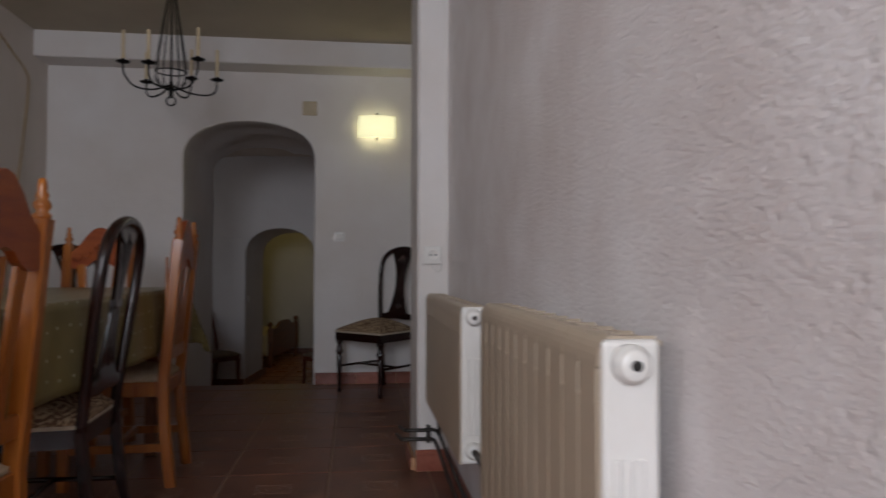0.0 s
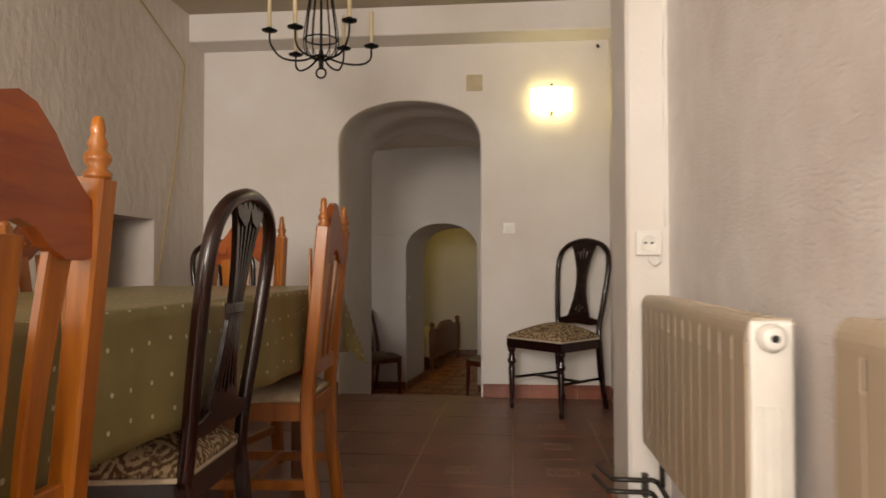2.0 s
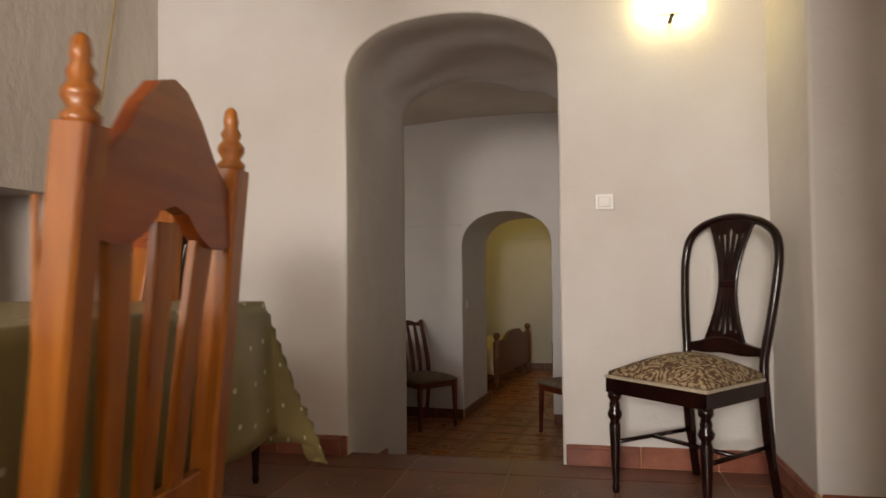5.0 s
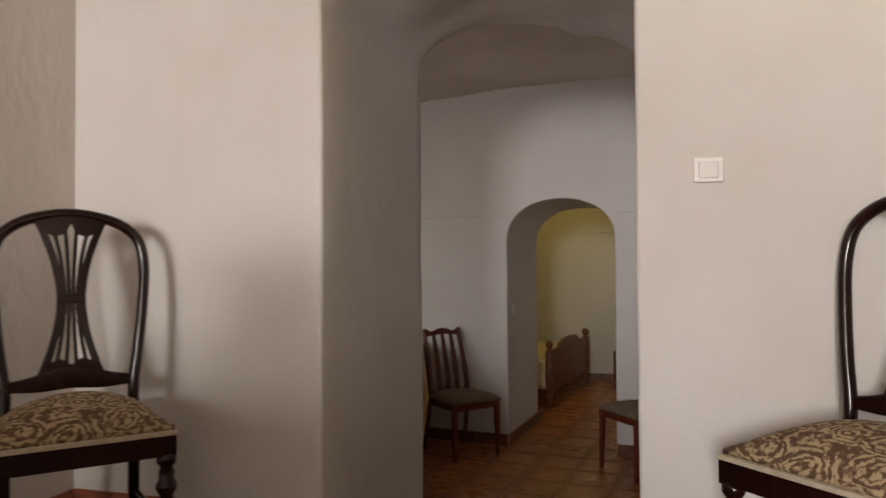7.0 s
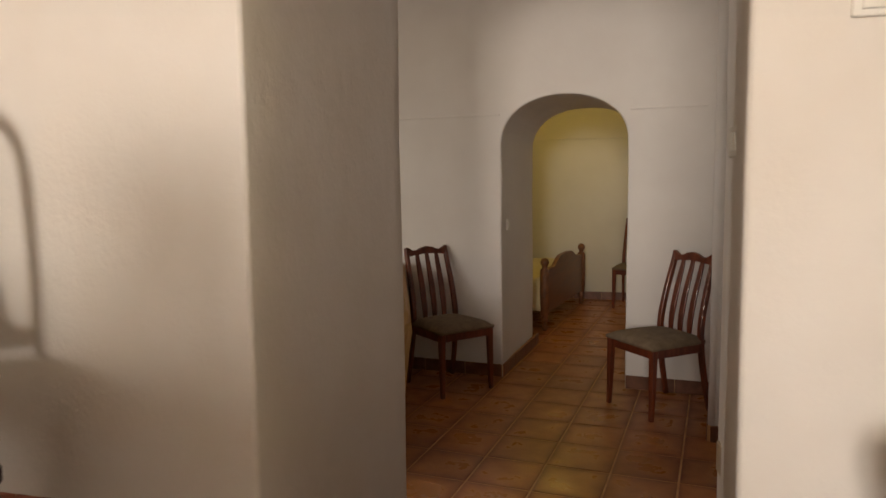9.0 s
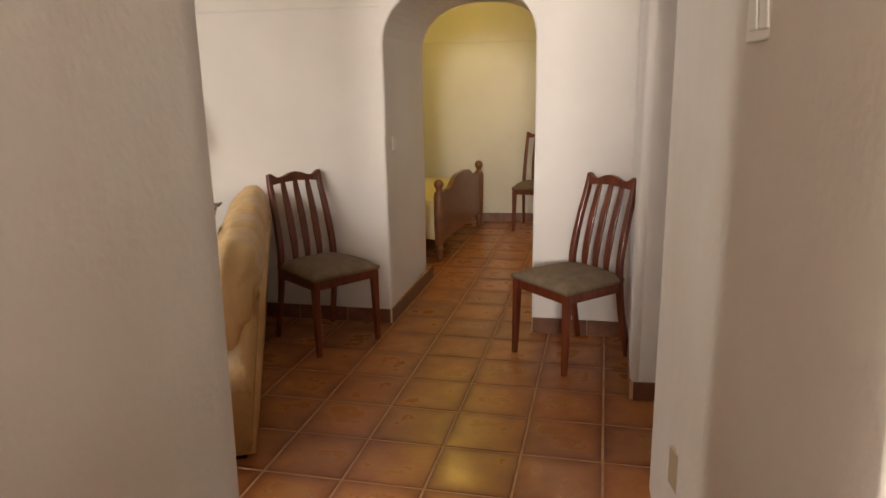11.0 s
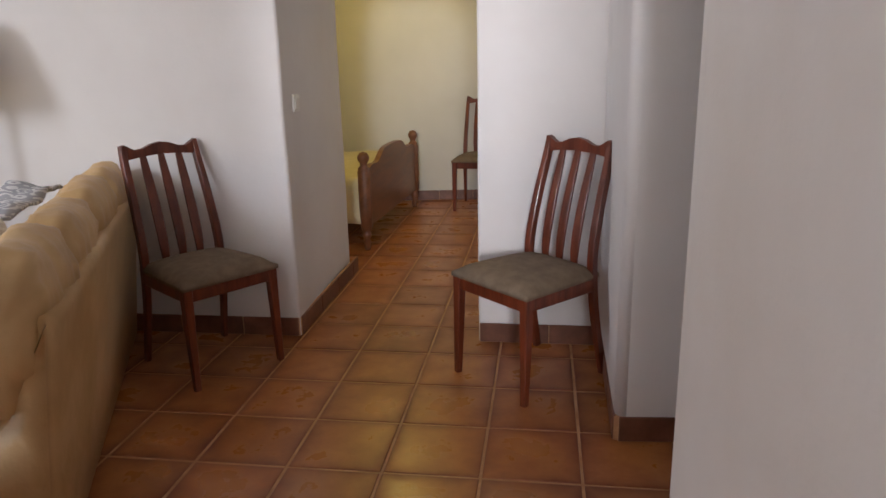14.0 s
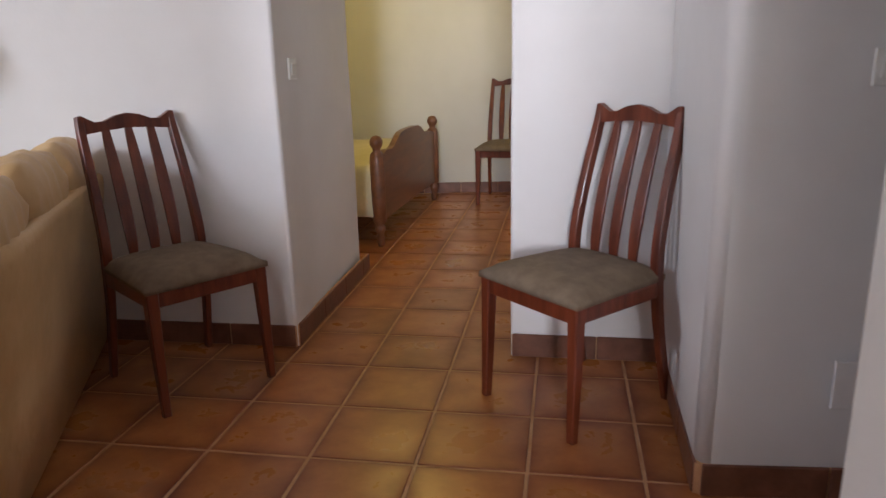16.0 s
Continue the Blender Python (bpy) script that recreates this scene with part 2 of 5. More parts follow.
def arch_profile(u0, u1, z0, spring, crown, n=24, power=2.35):
    """The line of an arched opening, from the foot of one jamb to the other, with its outward normals."""
    half, mid = (u1 - u0) / 2, (u0 + u1) / 2
    pts = [(u0, z0 + (spring - z0) * k / 6) for k in range(6)]
    for k in range(n + 1):
        a = math.pi * (1 - k / n)
        c, s = math.cos(a), math.sin(a)
        pts.append((mid + half * math.copysign(abs(c) ** (2 / power), c), spring + (crown - spring) * abs(s) ** (2 / power)))
    pts += [(u1, spring - (spring - z0) * k / 6) for k in range(1, 7)]
    normals = []
    for i in range(len(pts)):
        a, b = pts[max(i - 1, 0)], pts[min(i + 1, len(pts) - 1)]
        d = Vector((b[0] - a[0], b[1] - a[1])).normalized()
        normals.append((-d.y, d.x))
    return pts, normals


def arch_wall(bm, u0, u1, z0, z1, a0, a1, spring, crown, depth_left, depth_right, widen=0.0, narrow=0.0, r=0.014, m=None, power=2.35, wobble=0.006, swell=0.0):
    """A thick wall (u along, v through) pierced by an arch with softly rounded edges. depth_left and depth_right: its thickness at either jamb;
    widen: how far the right jamb falls back over its depth."""
    pts, nor = arch_profile(a0, a1, z0, spring, crown, power=power)
    n = len(pts)
    rings = []
    for th in (0, 22, 45, 68, 90):
        off, v = r * (1 - math.sin(radians(th))), r * (1 - math.cos(radians(th)))
        rings.append([(p[0] + q[0] * off, v, p[1] + q[1] * off) for p, q in zip(pts, nor)])
    share = [min(max((p[0] - a0) / (a1 - a0), 0), 1) for p in pts]
    depth = [depth_left + (depth_right - depth_left) * s for s in share]
    for f in [k / 14 for k in range(1, 14)]:
        rings.append([(p[0] + (widen * s + narrow * (1 - s)) * f, r + (d - 2 * r) * f, p[1]) for p, s, d in zip(pts, share, depth)])
    for th in (90, 60, 30, 0):
        off, back = r * (1 - math.sin(radians(th))), r * (1 - math.cos(radians(th)))
        rings.append([(p[0] + widen * s + narrow * (1 - s) + q[0] * off, d - back, p[1] + q[1] * off) for p, q, s, d in zip(pts, nor, share, depth)])
    rows = []
    for ring in rings:
        row = []
        for x, y, z in ring:
            w = noise.noise(Vector((x * 3.1, y * 3.1, z * 3.1))) * wobble
            rise = min(max((z - spring) / (crown - spring), 0), 1)
            ripple = swell * rise * math.sin(13 * y + 1.5 * x + 4 * noise.noise(Vector((x * 2, y * 2, 0)))) * min(1, y * 4)
            row.append(bm.verts.new((x + w, y, z + w + ripple if z > spring else z)))
        rows.append(row)
    for a, b in zip(rows, rows[1:]):
        for i in range(n - 1):
            bm.faces.new((a[i], a[i + 1], b[i + 1], b[i]))
    for row, d0, d1 in ((rows[0], 0.0, 0.0), (rows[-1], depth_left, depth_right)):
        left = [bm.verts.new((u0, d0, row[i].co.z)) for i in range(7)]
        right = [bm.verts.new((u1, d1, row[i].co.z)) for i in range(n - 7, n)]
        for i in range(6):
            bm.faces.new((row[i], row[i + 1], left[i + 1], left[i]))
            bm.faces.new((row[n - 7 + i], row[n - 6 + i], right[i + 1], right[i]))
        top = [bm.verts.new((row[i].co.x, row[i].co.y, z1)) for i in range(6, n - 6)]
        for i in range(6, n - 7):
            bm.faces.new((row[i], row[i + 1], top[i - 5], top[i - 6]))
        tl, tr = bm.verts.new((u0, d0, z1)), bm.verts.new((u1, d1, z1))
        bm.faces.new((left[6], row[6], top[0], tl))
        bm.faces.new((row[n - 7], right[0], tr, top[-1]))
    bmesh.ops.remove_doubles(bm, verts=bm.verts, dist=0.0002)
    if m is not None:
        bmesh.ops.transform(bm, matrix=m, verts=bm.verts)
    return bm


# ---- the dining room ----
F2 = -0.60          # the lower floor
Y_END = 6.812       # end wall of the dining room
X_LEFT, X_RIGHT, Z_CEIL = -2.80, -0.010, 2.69
R2 = pose(-1.42, 10.405, 0, 0, 0, -6.5)   # the sitting room's far wall, u along it, v through it
CROWN2, SPRING2 = 2.38, 1.33

bm = arch_wall(bmesh.new(), X_LEFT - 0.3, 1.0, F2, Z_CEIL + 0.2, -1.788, -0.770, 1.80, 2.10, 0.965, 1.89, 0.203, 0.046, m=pose(0, Y_END, 0), power=2.25, wobble=0.005, swell=0.016)
north = structure("wall_north", bm, WHITE_WALL, "thick white plaster wall pierced by an arched passage", "wall")
for face in north.data.polygons:
    face.use_smooth = abs(face.normal.y) < 0.8

bm = box(bmesh.new(), (X_LEFT - 0.5, -1.8, -0.2), (1.4, Y_END + 0.06, -0.0036))
structure("floor", bm, GROUT1, "grouted bed under the brown tiled floor", "floor")
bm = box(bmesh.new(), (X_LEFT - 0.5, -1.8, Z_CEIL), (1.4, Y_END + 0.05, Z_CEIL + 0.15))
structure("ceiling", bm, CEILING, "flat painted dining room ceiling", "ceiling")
bm = box(bmesh.new(), (X_LEFT - 0.05, 6.565, 2.495), (0.5, Y_END + 0.02, Z_CEIL + 0.02), 0.012)
structure("beam", bm, WHITE_WALL, "plastered white beam along the end wall", "beam")

# left wall with its niche, and an opening added around the side fill lamp
bm = bmesh.new()
NY0, NY1, NZ0, NZ1 = 5.392, 6.102, 0.42, 1.218
box(bm, (X_LEFT - 0.6, -1.8, -0.1), (X_LEFT, 0.45, Z_CEIL + 0.1))
box(bm, (X_LEFT - 0.6, 1.55, -0.1), (X_LEFT, NY0, Z_CEIL + 0.1))
box(bm, (X_LEFT - 0.6, 0.45, -0.1), (X_LEFT, 1.55, 0.75))
box(bm, (X_LEFT - 0.6, 0.45, 2.05), (X_LEFT, 1.55, Z_CEIL + 0.1))
box(bm, (X_LEFT - 0.6, NY1, -0.1), (X_LEFT, Y_END + 0.05, Z_CEIL + 0.1))
box(bm, (X_LEFT - 0.6, NY0, NZ1), (X_LEFT, NY1, Z_CEIL + 0.1))
box(bm, (X_LEFT - 0.6, NY0, -0.1), (X_LEFT, NY1, NZ0))
box(bm, (X_LEFT - 0.6, NY0, NZ0), (X_LEFT - 0.42, NY1, NZ1))
structure("wall_west", bm, LEFT_WALL, "hand-plastered white wall with a square niche", "wall")

# right wall, its pier and the arched side opening
bm = box(bmesh.new(), (X_RIGHT, -1.8, -0.1), (X_RIGHT + 0.35, 4.36, Z_CEIL + 0.1))
structure("wall_east", bm, ROUGH_WALL, "rough textured plaster wall behind the radiators", "wall")
bm = prism(bmesh.new(), [(-0.140, 4.337), (-0.152, 4.348), (-0.158, 4.65), (-0.145, 4.67), (0.9, 4.69), (0.9, 4.362), (X_RIGHT - 0.005, 4.345)], -0.1, Z_CEIL + 0.1)
structure("wall_pier", bm, WHITE_WALL, "white plaster pier beside the radiators", "wall")
bm = arch_wall(bmesh.new(), -0.03, 2.115, -0.1, Z_CEIL + 0.1, 0.02, 1.55, 1.86, 2.3, 0.9, 0.9, m=Matrix(((0, 1, 0, 0.125), (1, 0, 0, 4.70), (0, 0, 1, 0), (0, 0, 0, 1))))
structure("wall_side", bm, WHITE_WALL, "white plaster wall with an arched side opening", "wall")
bm = box(bmesh.new(), (1.02, 4.6, -0.1), (1.2, 6.9, Z_CEIL))
structure("wall_side_closing", bm, WHITE_WALL, "plain white wall closing the side opening", "wall")

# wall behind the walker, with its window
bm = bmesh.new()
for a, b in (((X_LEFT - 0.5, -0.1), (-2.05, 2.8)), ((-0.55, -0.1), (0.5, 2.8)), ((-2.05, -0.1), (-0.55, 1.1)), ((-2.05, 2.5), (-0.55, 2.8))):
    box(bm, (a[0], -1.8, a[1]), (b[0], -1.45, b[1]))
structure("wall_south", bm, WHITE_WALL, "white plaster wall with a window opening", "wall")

# the steps in the passage
bm = bmesh.new()
for k, (y0, y1) in enumerate(((Y_END + 0.06, 7.37), (7.37, 7.62))):
    box(bm, (-1.80, y0, F2 - 0.1), (-0.55, y1, -0.2 * (k + 1)), 0.006)
structure("steps", bm, TILE2, "two tiled steps down inside the passage", "steps")

# ---- the sitting room and bedroom shells ----
bm = box(bmesh.new(), (-5.2, Y_END + 0.05, F2 - 0.25), (2.6, 15.2, F2 - 0.0018))
structure("floor_lower", bm, GROUT, "pale grout bed under the terracotta tiles", "floor")

bm = arch_wall(bmesh.new(), -3.9, 1.6, F2 - 0.05, 2.6, -0.435, 0.452, 1.10, 1.44, 1.13, 1.13, narrow=-0.045, m=R2, power=2.2)
structure("wall_sitting_north", bm, ROOM2_WALL, "thick white wall with a small arched doorway", "wall")


def vault_height(x, y):
    s = min(abs(x + 1.45) / 3.7, 1)
    return SPRING2 + (CROWN2 - SPRING2) * (1 - s ** 2.2) ** (1 / 2.2) + noise.noise(Vector((x * 1.6, y * 1.6, 0))) * 0.02


bm = bmesh.new()
xs = [-5.1 + 0.05 * i for i in range(120)]
ys = [7.72 + 0.05 * j for j in range(64)]
grid = [[bm.verts.new((x, y, vault_height(x, y))) for x in xs] for y in ys]
for j in range(len(ys) - 1):
    for i in range(len(xs) - 1):
        bm.faces.new((grid[j][i], grid[j][i + 1], grid[j + 1][i + 1], grid[j + 1][i]))
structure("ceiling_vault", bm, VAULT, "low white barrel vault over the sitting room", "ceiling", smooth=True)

corner = [(-0.488 - 0.035 * math.cos(radians(a)), 9.472 - 0.035 * math.sin(radians(a))) for a in range(-8, 91, 14)]
bm = prism(bmesh.new(), corner[::-1] + [(-0.418, 10.24), (-0.425, 10.31), (-0.47, 10.36), (-0.47, 10.44), (1.2, 10.3), (1.2, 9.36)], F2 - 0.05, 2.4)
block = structure("wall_sitting_east", bm, ROOM2_WALL, "white wall block beside the arched doorway", "wall")
for face in block.data.polygons:
    face.use_smooth = face.area < 0.1
bm = box(bmesh.new(), (0.75, 8.6, F2 - 0.05), (0.95, 9.5, 2.4))
structure("wall_alcove", bm, ROOM2_WALL, "white wall at the back of the alcove", "wall")
bm = bmesh.new()
for a, b in (((7.5, F2 - 0.05), (7.95, 2.4)), ((8.65, F2 - 0.05), (11.2, 2.4)), ((7.95, F2 - 0.05), (8.65, 1.08)), ((7.95, 1.76), (8.65, 2.4))):
    box(bm, (-5.15, a[0], a[1]), (-4.8, b[0], b[1]))
structure("wall_sitting_west", bm, ROOM2_WALL, "white wall with a small window opening", "wall")

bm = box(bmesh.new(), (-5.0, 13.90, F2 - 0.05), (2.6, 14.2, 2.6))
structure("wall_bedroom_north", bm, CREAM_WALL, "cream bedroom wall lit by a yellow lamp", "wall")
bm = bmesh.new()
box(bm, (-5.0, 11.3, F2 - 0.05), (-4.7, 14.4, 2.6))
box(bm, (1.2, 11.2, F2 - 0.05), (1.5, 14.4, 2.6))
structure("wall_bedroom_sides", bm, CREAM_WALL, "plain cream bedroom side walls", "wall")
bm = box(bmesh.new(), (-5.0, 11.2, 2.1), (1.6, 14.4, 2.3))
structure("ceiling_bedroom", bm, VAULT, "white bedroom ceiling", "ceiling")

# ---- materials of the things ----
DARK_WOOD = surface("dark_mahogany", (0.007, 0.0025, 0.002), (0.024, 0.0055, 0.004), 9.0, 0.20, fine=0.06, fine_scale=160.0, coat=0.35, local=True, stretch=(4, 4, 0.6))
ORANGE_WOOD = surface("honey_pine", (0.20, 0.046, 0.004), (0.43, 0.145, 0.015), 5.0, 0.30, fine=0.12, fine_scale=120.0, coat=0.25, local=True, stretch=(6, 6, 0.5), contrast=(0.25, 0.75))
CREST_WOOD = surface("reddish_pine", (0.21, 0.036, 0.006), (0.33, 0.078, 0.013), 6.0, 0.38, fine=0.2, fine_scale=120.0, coat=0.12, local=True, stretch=(0.6, 4, 5))
RED_WOOD = surface("red_stained_beech", (0.085, 0.016, 0.006), (0.175, 0.038, 0.014), 6.0, 0.32, fine=0.2, fine_scale=150.0, coat=0.2, local=True, stretch=(5, 5, 0.5))
BED_WOOD = surface("brown_pine", (0.14, 0.052, 0.020), (0.23, 0.090, 0.038), 5.0, 0.4, fine=0.2, fine_scale=120.0, coat=0.15, local=True, stretch=(4, 0.6, 4))
BEIGE_SEAT = surface("beige_cloth", (0.42, 0.34, 0.23), (0.53, 0.45, 0.32), 30.0, 0.9, 0.2, 220.0, local=True)
GREY_SEAT = surface("grey_brown_cloth", (0.15, 0.105, 0.066), (0.21, 0.152, 0.10), 18.0, 0.92, 0.3, 260.0, local=True)
PIPING = surface("cream_braid", (0.50, 0.43, 0.32), (0.62, 0.54, 0.42), 60.0, 0.9, 0.3, 300.0, local=True)
LEATHER = surface("tan_leather", (0.54, 0.345, 0.150), (0.69, 0.475, 0.235), 3.0, 0.42, 0.8, 10.0, fine=0.35, fine_scale=240.0, local=True)
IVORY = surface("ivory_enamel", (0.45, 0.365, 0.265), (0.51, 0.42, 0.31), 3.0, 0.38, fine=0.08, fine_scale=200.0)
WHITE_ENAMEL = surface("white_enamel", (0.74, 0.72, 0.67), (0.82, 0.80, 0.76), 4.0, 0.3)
PLASTIC = surface("white_plastic", (0.74, 0.72, 0.68), (0.80, 0.78, 0.74), 6.0, 0.3)
TAN_COVER = surface("tan_cover", (0.46, 0.38, 0.24), (0.54, 0.45, 0.30), 8.0, 0.5)
IRON = surface("black_iron", (0.006, 0.005, 0.005), (0.016, 0.013, 0.011), 30.0, 0.5, 0.2, 120.0, metal=0.6)
PIPE = surface("dark_pipe", (0.03, 0.026, 0.022), (0.07, 0.06, 0.05), 14.0, 0.45, metal=0.4)
CANDLE = surface("cream_candle_tube", (0.62, 0.50, 0.30), (0.70, 0.58, 0.38), 12.0, 0.5)
CABLE = surface("yellowed_cable", (0.38, 0.24, 0.06), (0.46, 0.30, 0.09), 10.0, 0.5)
# dark screw metal, and the shade painted into vent gaps and pin holes
DARK = surface("dark_screw_and_hole_shade", (0.012, 0.01, 0.009), (0.02, 0.017, 0.015), 10.0, 0.8)
LAMPSHADE = surface("linen_shade", (0.70, 0.56, 0.40), (0.80, 0.67, 0.50), 20.0, 0.85, 0.25, 300.0)
COVERLET = surface("cream_coverlet", (0.66, 0.58, 0.36), (0.76, 0.68, 0.46), 4.0, 0.9, 0.5, 22.0)
SHEET = surface("white_sheet", (0.70, 0.68, 0.62), (0.78, 0.76, 0.71), 5.0, 0.9, 0.5, 16.0)
ROSETTE = surface("worn_rosette", (0.17, 0.09, 0.06), (0.31, 0.195, 0.14), 26.0, 0.42, 0.3, 60.0)
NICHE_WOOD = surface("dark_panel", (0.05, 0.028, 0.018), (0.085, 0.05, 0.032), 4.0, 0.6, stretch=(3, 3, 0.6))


def tapestry():
    m, tree, bsdf = material("floral_tapestry")
    link = tree.links.new
    co = tree.nodes.new("ShaderNodeTexCoord")
    mp = tree.nodes.new("ShaderNodeMapping")
    link(co.outputs["Object"], mp.inputs["Vector"])
    wob = add(tree, "ShaderNodeTexNoise", Scale=14.0, Detail=2.0)
    link(mp.outputs[0], wob.inputs["Vector"])
    mix = tree.nodes.new("ShaderNodeVectorMath")
    mix.operation = "MULTIPLY_ADD"
    mix.inputs[1].default_value = (0.07, 0.07, 0.07)
    link(wob.outputs["Color"], mix.inputs[0])
    link(mp.outputs[0], mix.inputs[2])
    vor = add(tree, "ShaderNodeTexVoronoi", Scale=10.0, Randomness=0.75)
    link(mix.outputs[0], vor.inputs["Vector"])
    rings = tree.nodes.new("ShaderNodeMath")
    rings.operation = "MULTIPLY"
    rings.inputs[1].default_value = 36.0
    link(vor.outputs["Distance"], rings.inputs[0])
    wave = tree.nodes.new("ShaderNodeMath")
    wave.operation = "SINE"
    link(rings.outputs[0], wave.inputs[0])
    nz = add(tree, "ShaderNodeTexNoise", Scale=62.0, Detail=3.0, Roughness=0.7)
    link(mp.outputs[0], nz.inputs["Vector"])
    total = tree.nodes.new("ShaderNodeMath")
    total.operation = "MULTIPLY_ADD"
    total.inputs[1].default_value = 0.105
    link(wave.outputs[0], total.inputs[0])
    link(nz.outputs["Fac"], total.inputs[2])
    ramp = tree.nodes.new("ShaderNodeValToRGB")
    e = ramp.color_ramp.elements
    e[0].position, e[0].color = 0.40, (0.115, 0.062, 0.034, 1)
    e[1].position, e[1].color = 0.58, (0.47, 0.36, 0.22, 1)
    mid = e.new(0.5)
    mid.color = (0.20, 0.125, 0.07, 1)
    link(total.outputs[0], ramp.inputs["Fac"])
    link(ramp.outputs["Color"], bsdf.inputs["Base Color"])
    bsdf.inputs["Roughness"].default_value = 0.9
    b = add(tree, "ShaderNodeBump", Strength=0.5, Distance=0.003)
    link(total.outputs[0], b.inputs["Height"])
    link(b.outputs["Normal"], bsdf.inputs["Normal"])
    return m


def dotted_cloth():
    m, tree, bsdf = material("dotted_oilcloth")
    link = tree.links.new
    uv = tree.nodes.new("ShaderNodeUVMap")
    vor = add(tree, "ShaderNodeTexVoronoi", Scale=13.5, Randomness=0.25)
    vor.voronoi_dimensions = "2D"
    link(uv.outputs[0], vor.inputs["Vector"])
    ramp = tree.nodes.new("ShaderNodeValToRGB")
    e = ramp.color_ramp.elements
    e[0].position, e[0].color = 0.062, (0.62, 0.58, 0.40, 1)
    e[1].position, e[1].color = 0.082, (0, 0, 0, 1)
    link(vor.outputs["Distance"], ramp.inputs["Fac"])
    n = add(tree, "ShaderNodeTexNoise", Scale=5.0, Detail=4.0)
    link(uv.outputs[0], n.inputs["Vector"])
    base = tree.nodes.new("ShaderNodeValToRGB")
    b = base.color_ramp.elements
    b[0].position, b[0].color = 0.3, (0.170, 0.141, 0.052, 1)
    b[1].position, b[1].color = 0.7, (0.245, 0.202, 0.079, 1)
    link(n.outputs["Fac"], base.inputs["Fac"])
    mix = tree.nodes.new("ShaderNodeMix")
    mix.data_type, mix.blend_type = "RGBA", "LIGHTEN"
    mix.inputs["Factor"].default_value = 1.0
    link(base.outputs[0], mix.inputs["A"])
    link(ramp.outputs[0], mix.inputs["B"])
    link(mix.outputs["Result"], bsdf.inputs["Base Color"])
    bsdf.inputs["Roughness"].default_value = 0.38
    n2 = add(tree, "ShaderNodeTexNoise", Scale=7.0, Detail=2.0)
    link(uv.outputs[0], n2.inputs["Vector"])
    bump = add(tree, "ShaderNodeBump", Strength=0.25, Distance=0.02)
    link(n2.outputs["Fac"], bump.inputs["Height"])
    link(bump.outputs["Normal"], bsdf.inputs["Normal"])
    return m


def ringed_cloth(name, scale, rings, low, high):
    m, tree, bsdf = material(name)
    link = tree.links.new
    co = tree.nodes.new("ShaderNodeTexCoord")
    vor = add(tree, "ShaderNodeTexVoronoi", Scale=scale, Randomness=0.6)
    link(co.outputs["Object"], vor.inputs["Vector"])
    k = tree.nodes.new("ShaderNodeMath")
    k.operation = "MULTIPLY"
    k.inputs[1].default_value = rings
    link(vor.outputs["Distance"], k.inputs[0])
    w = tree.nodes.new("ShaderNodeMath")
    w.operation = "SINE"
    link(k.outputs[0], w.inputs[0])
    ramp = tree.nodes.new("ShaderNodeValToRGB")
    e = ramp.color_ramp.elements
    e[0].position, e[0].color = 0.2, (*low, 1)
    e[1].position, e[1].color = 0.5, (*high, 1)
    link(w.outputs[0], ramp.inputs["Fac"])
    link(ramp.outputs[0], bsdf.inputs["Base Color"])
    bsdf.inputs["Roughness"].default_value = 0.9
    return m


def glow(name, color, strength):
    m, tree, bsdf = material(name)
    bsdf.inputs["Base Color"].default_value = (0.8, 0.78, 0.7, 1)
    bsdf.inputs["Emission Color"].default_value = (*color, 1)
    bsdf.inputs["Emission Strength"].default_value = strength
    bsdf.inputs["Roughness"].default_value = 0.3
    return m


DARK_WOOD.node_tree.nodes["Principled BSDF"].inputs["Specular IOR Level"].default_value = 0.32
TAPESTRY = tapestry()
OILCLOTH = dotted_cloth()
RINGED = ringed_cloth("ringed_cushion_cloth", 6.0, 38.0, (0.58, 0.55, 0.50), (0.70, 0.68, 0.63))
LACE = ringed_cloth("grey_lace_cloth", 13.0, 20.0, (0.36, 0.36, 0.38), (0.68, 0.67, 0.66))
LIT_GLASS = glow("lit_frosted_glass", (1.0, 0.88, 0.42), 3.2)

# ---- chairs ----


def cushion(bm, front, back, depth, z0, z1, dome, n=10, edge=0.03):
    """A padded trapezoid seat, faced to -y, with a rounded rim."""
    rows = []
    for j in range(n + 1):
        row = []
        for i in range(n + 1):
            a, b = 2 * i / n - 1, 2 * j / n - 1
            half = front + (back - front) * (j / n)
            ra, rb = 1 - abs(a) ** 6, 1 - abs(b) ** 6
            z = z1 + dome * (1 - a * a) * (1 - b * b) - (z1 - z0) * 0.6 * (1 - min(ra, 1) * min(rb, 1)) ** 2
            row.append(bm.verts.new((a * half, b * depth / 2, z)))
        rows.append(row)
    for j in range(n):
        for i in range(n):
            bm.faces.new((rows[j][i], rows[j][i + 1], rows[j + 1][i + 1], rows[j + 1][i]))
    rim = [rows[0][i] for i in range(n + 1)] + [rows[j][n] for j in range(1, n + 1)] + [rows[n][i] for i in range(n - 1, -1, -1)] + [rows[j][0] for j in range(n - 1, 0, -1)]
    low = [bm.verts.new((v.co.x, v.co.y, z0)) for v in rim]
    k = len(rim)
    for i in range(k):
        bm.faces.new((rim[i], rim[(i + 1) % k], low[(i + 1) % k], low[i]))
    bm.faces.new(low[::-1])
    return bm


def splat_half_width(z, z0, z1, bottom, waist, top, mid):
    """A lyre's half width at a height."""
    if z < mid:
        t = (mid - z) / (mid - z0)
        return waist + (bottom - waist) * t ** 1.8
    t = (z - mid) / (z1 - mid)
    return waist + (top - waist) * t ** 1.8


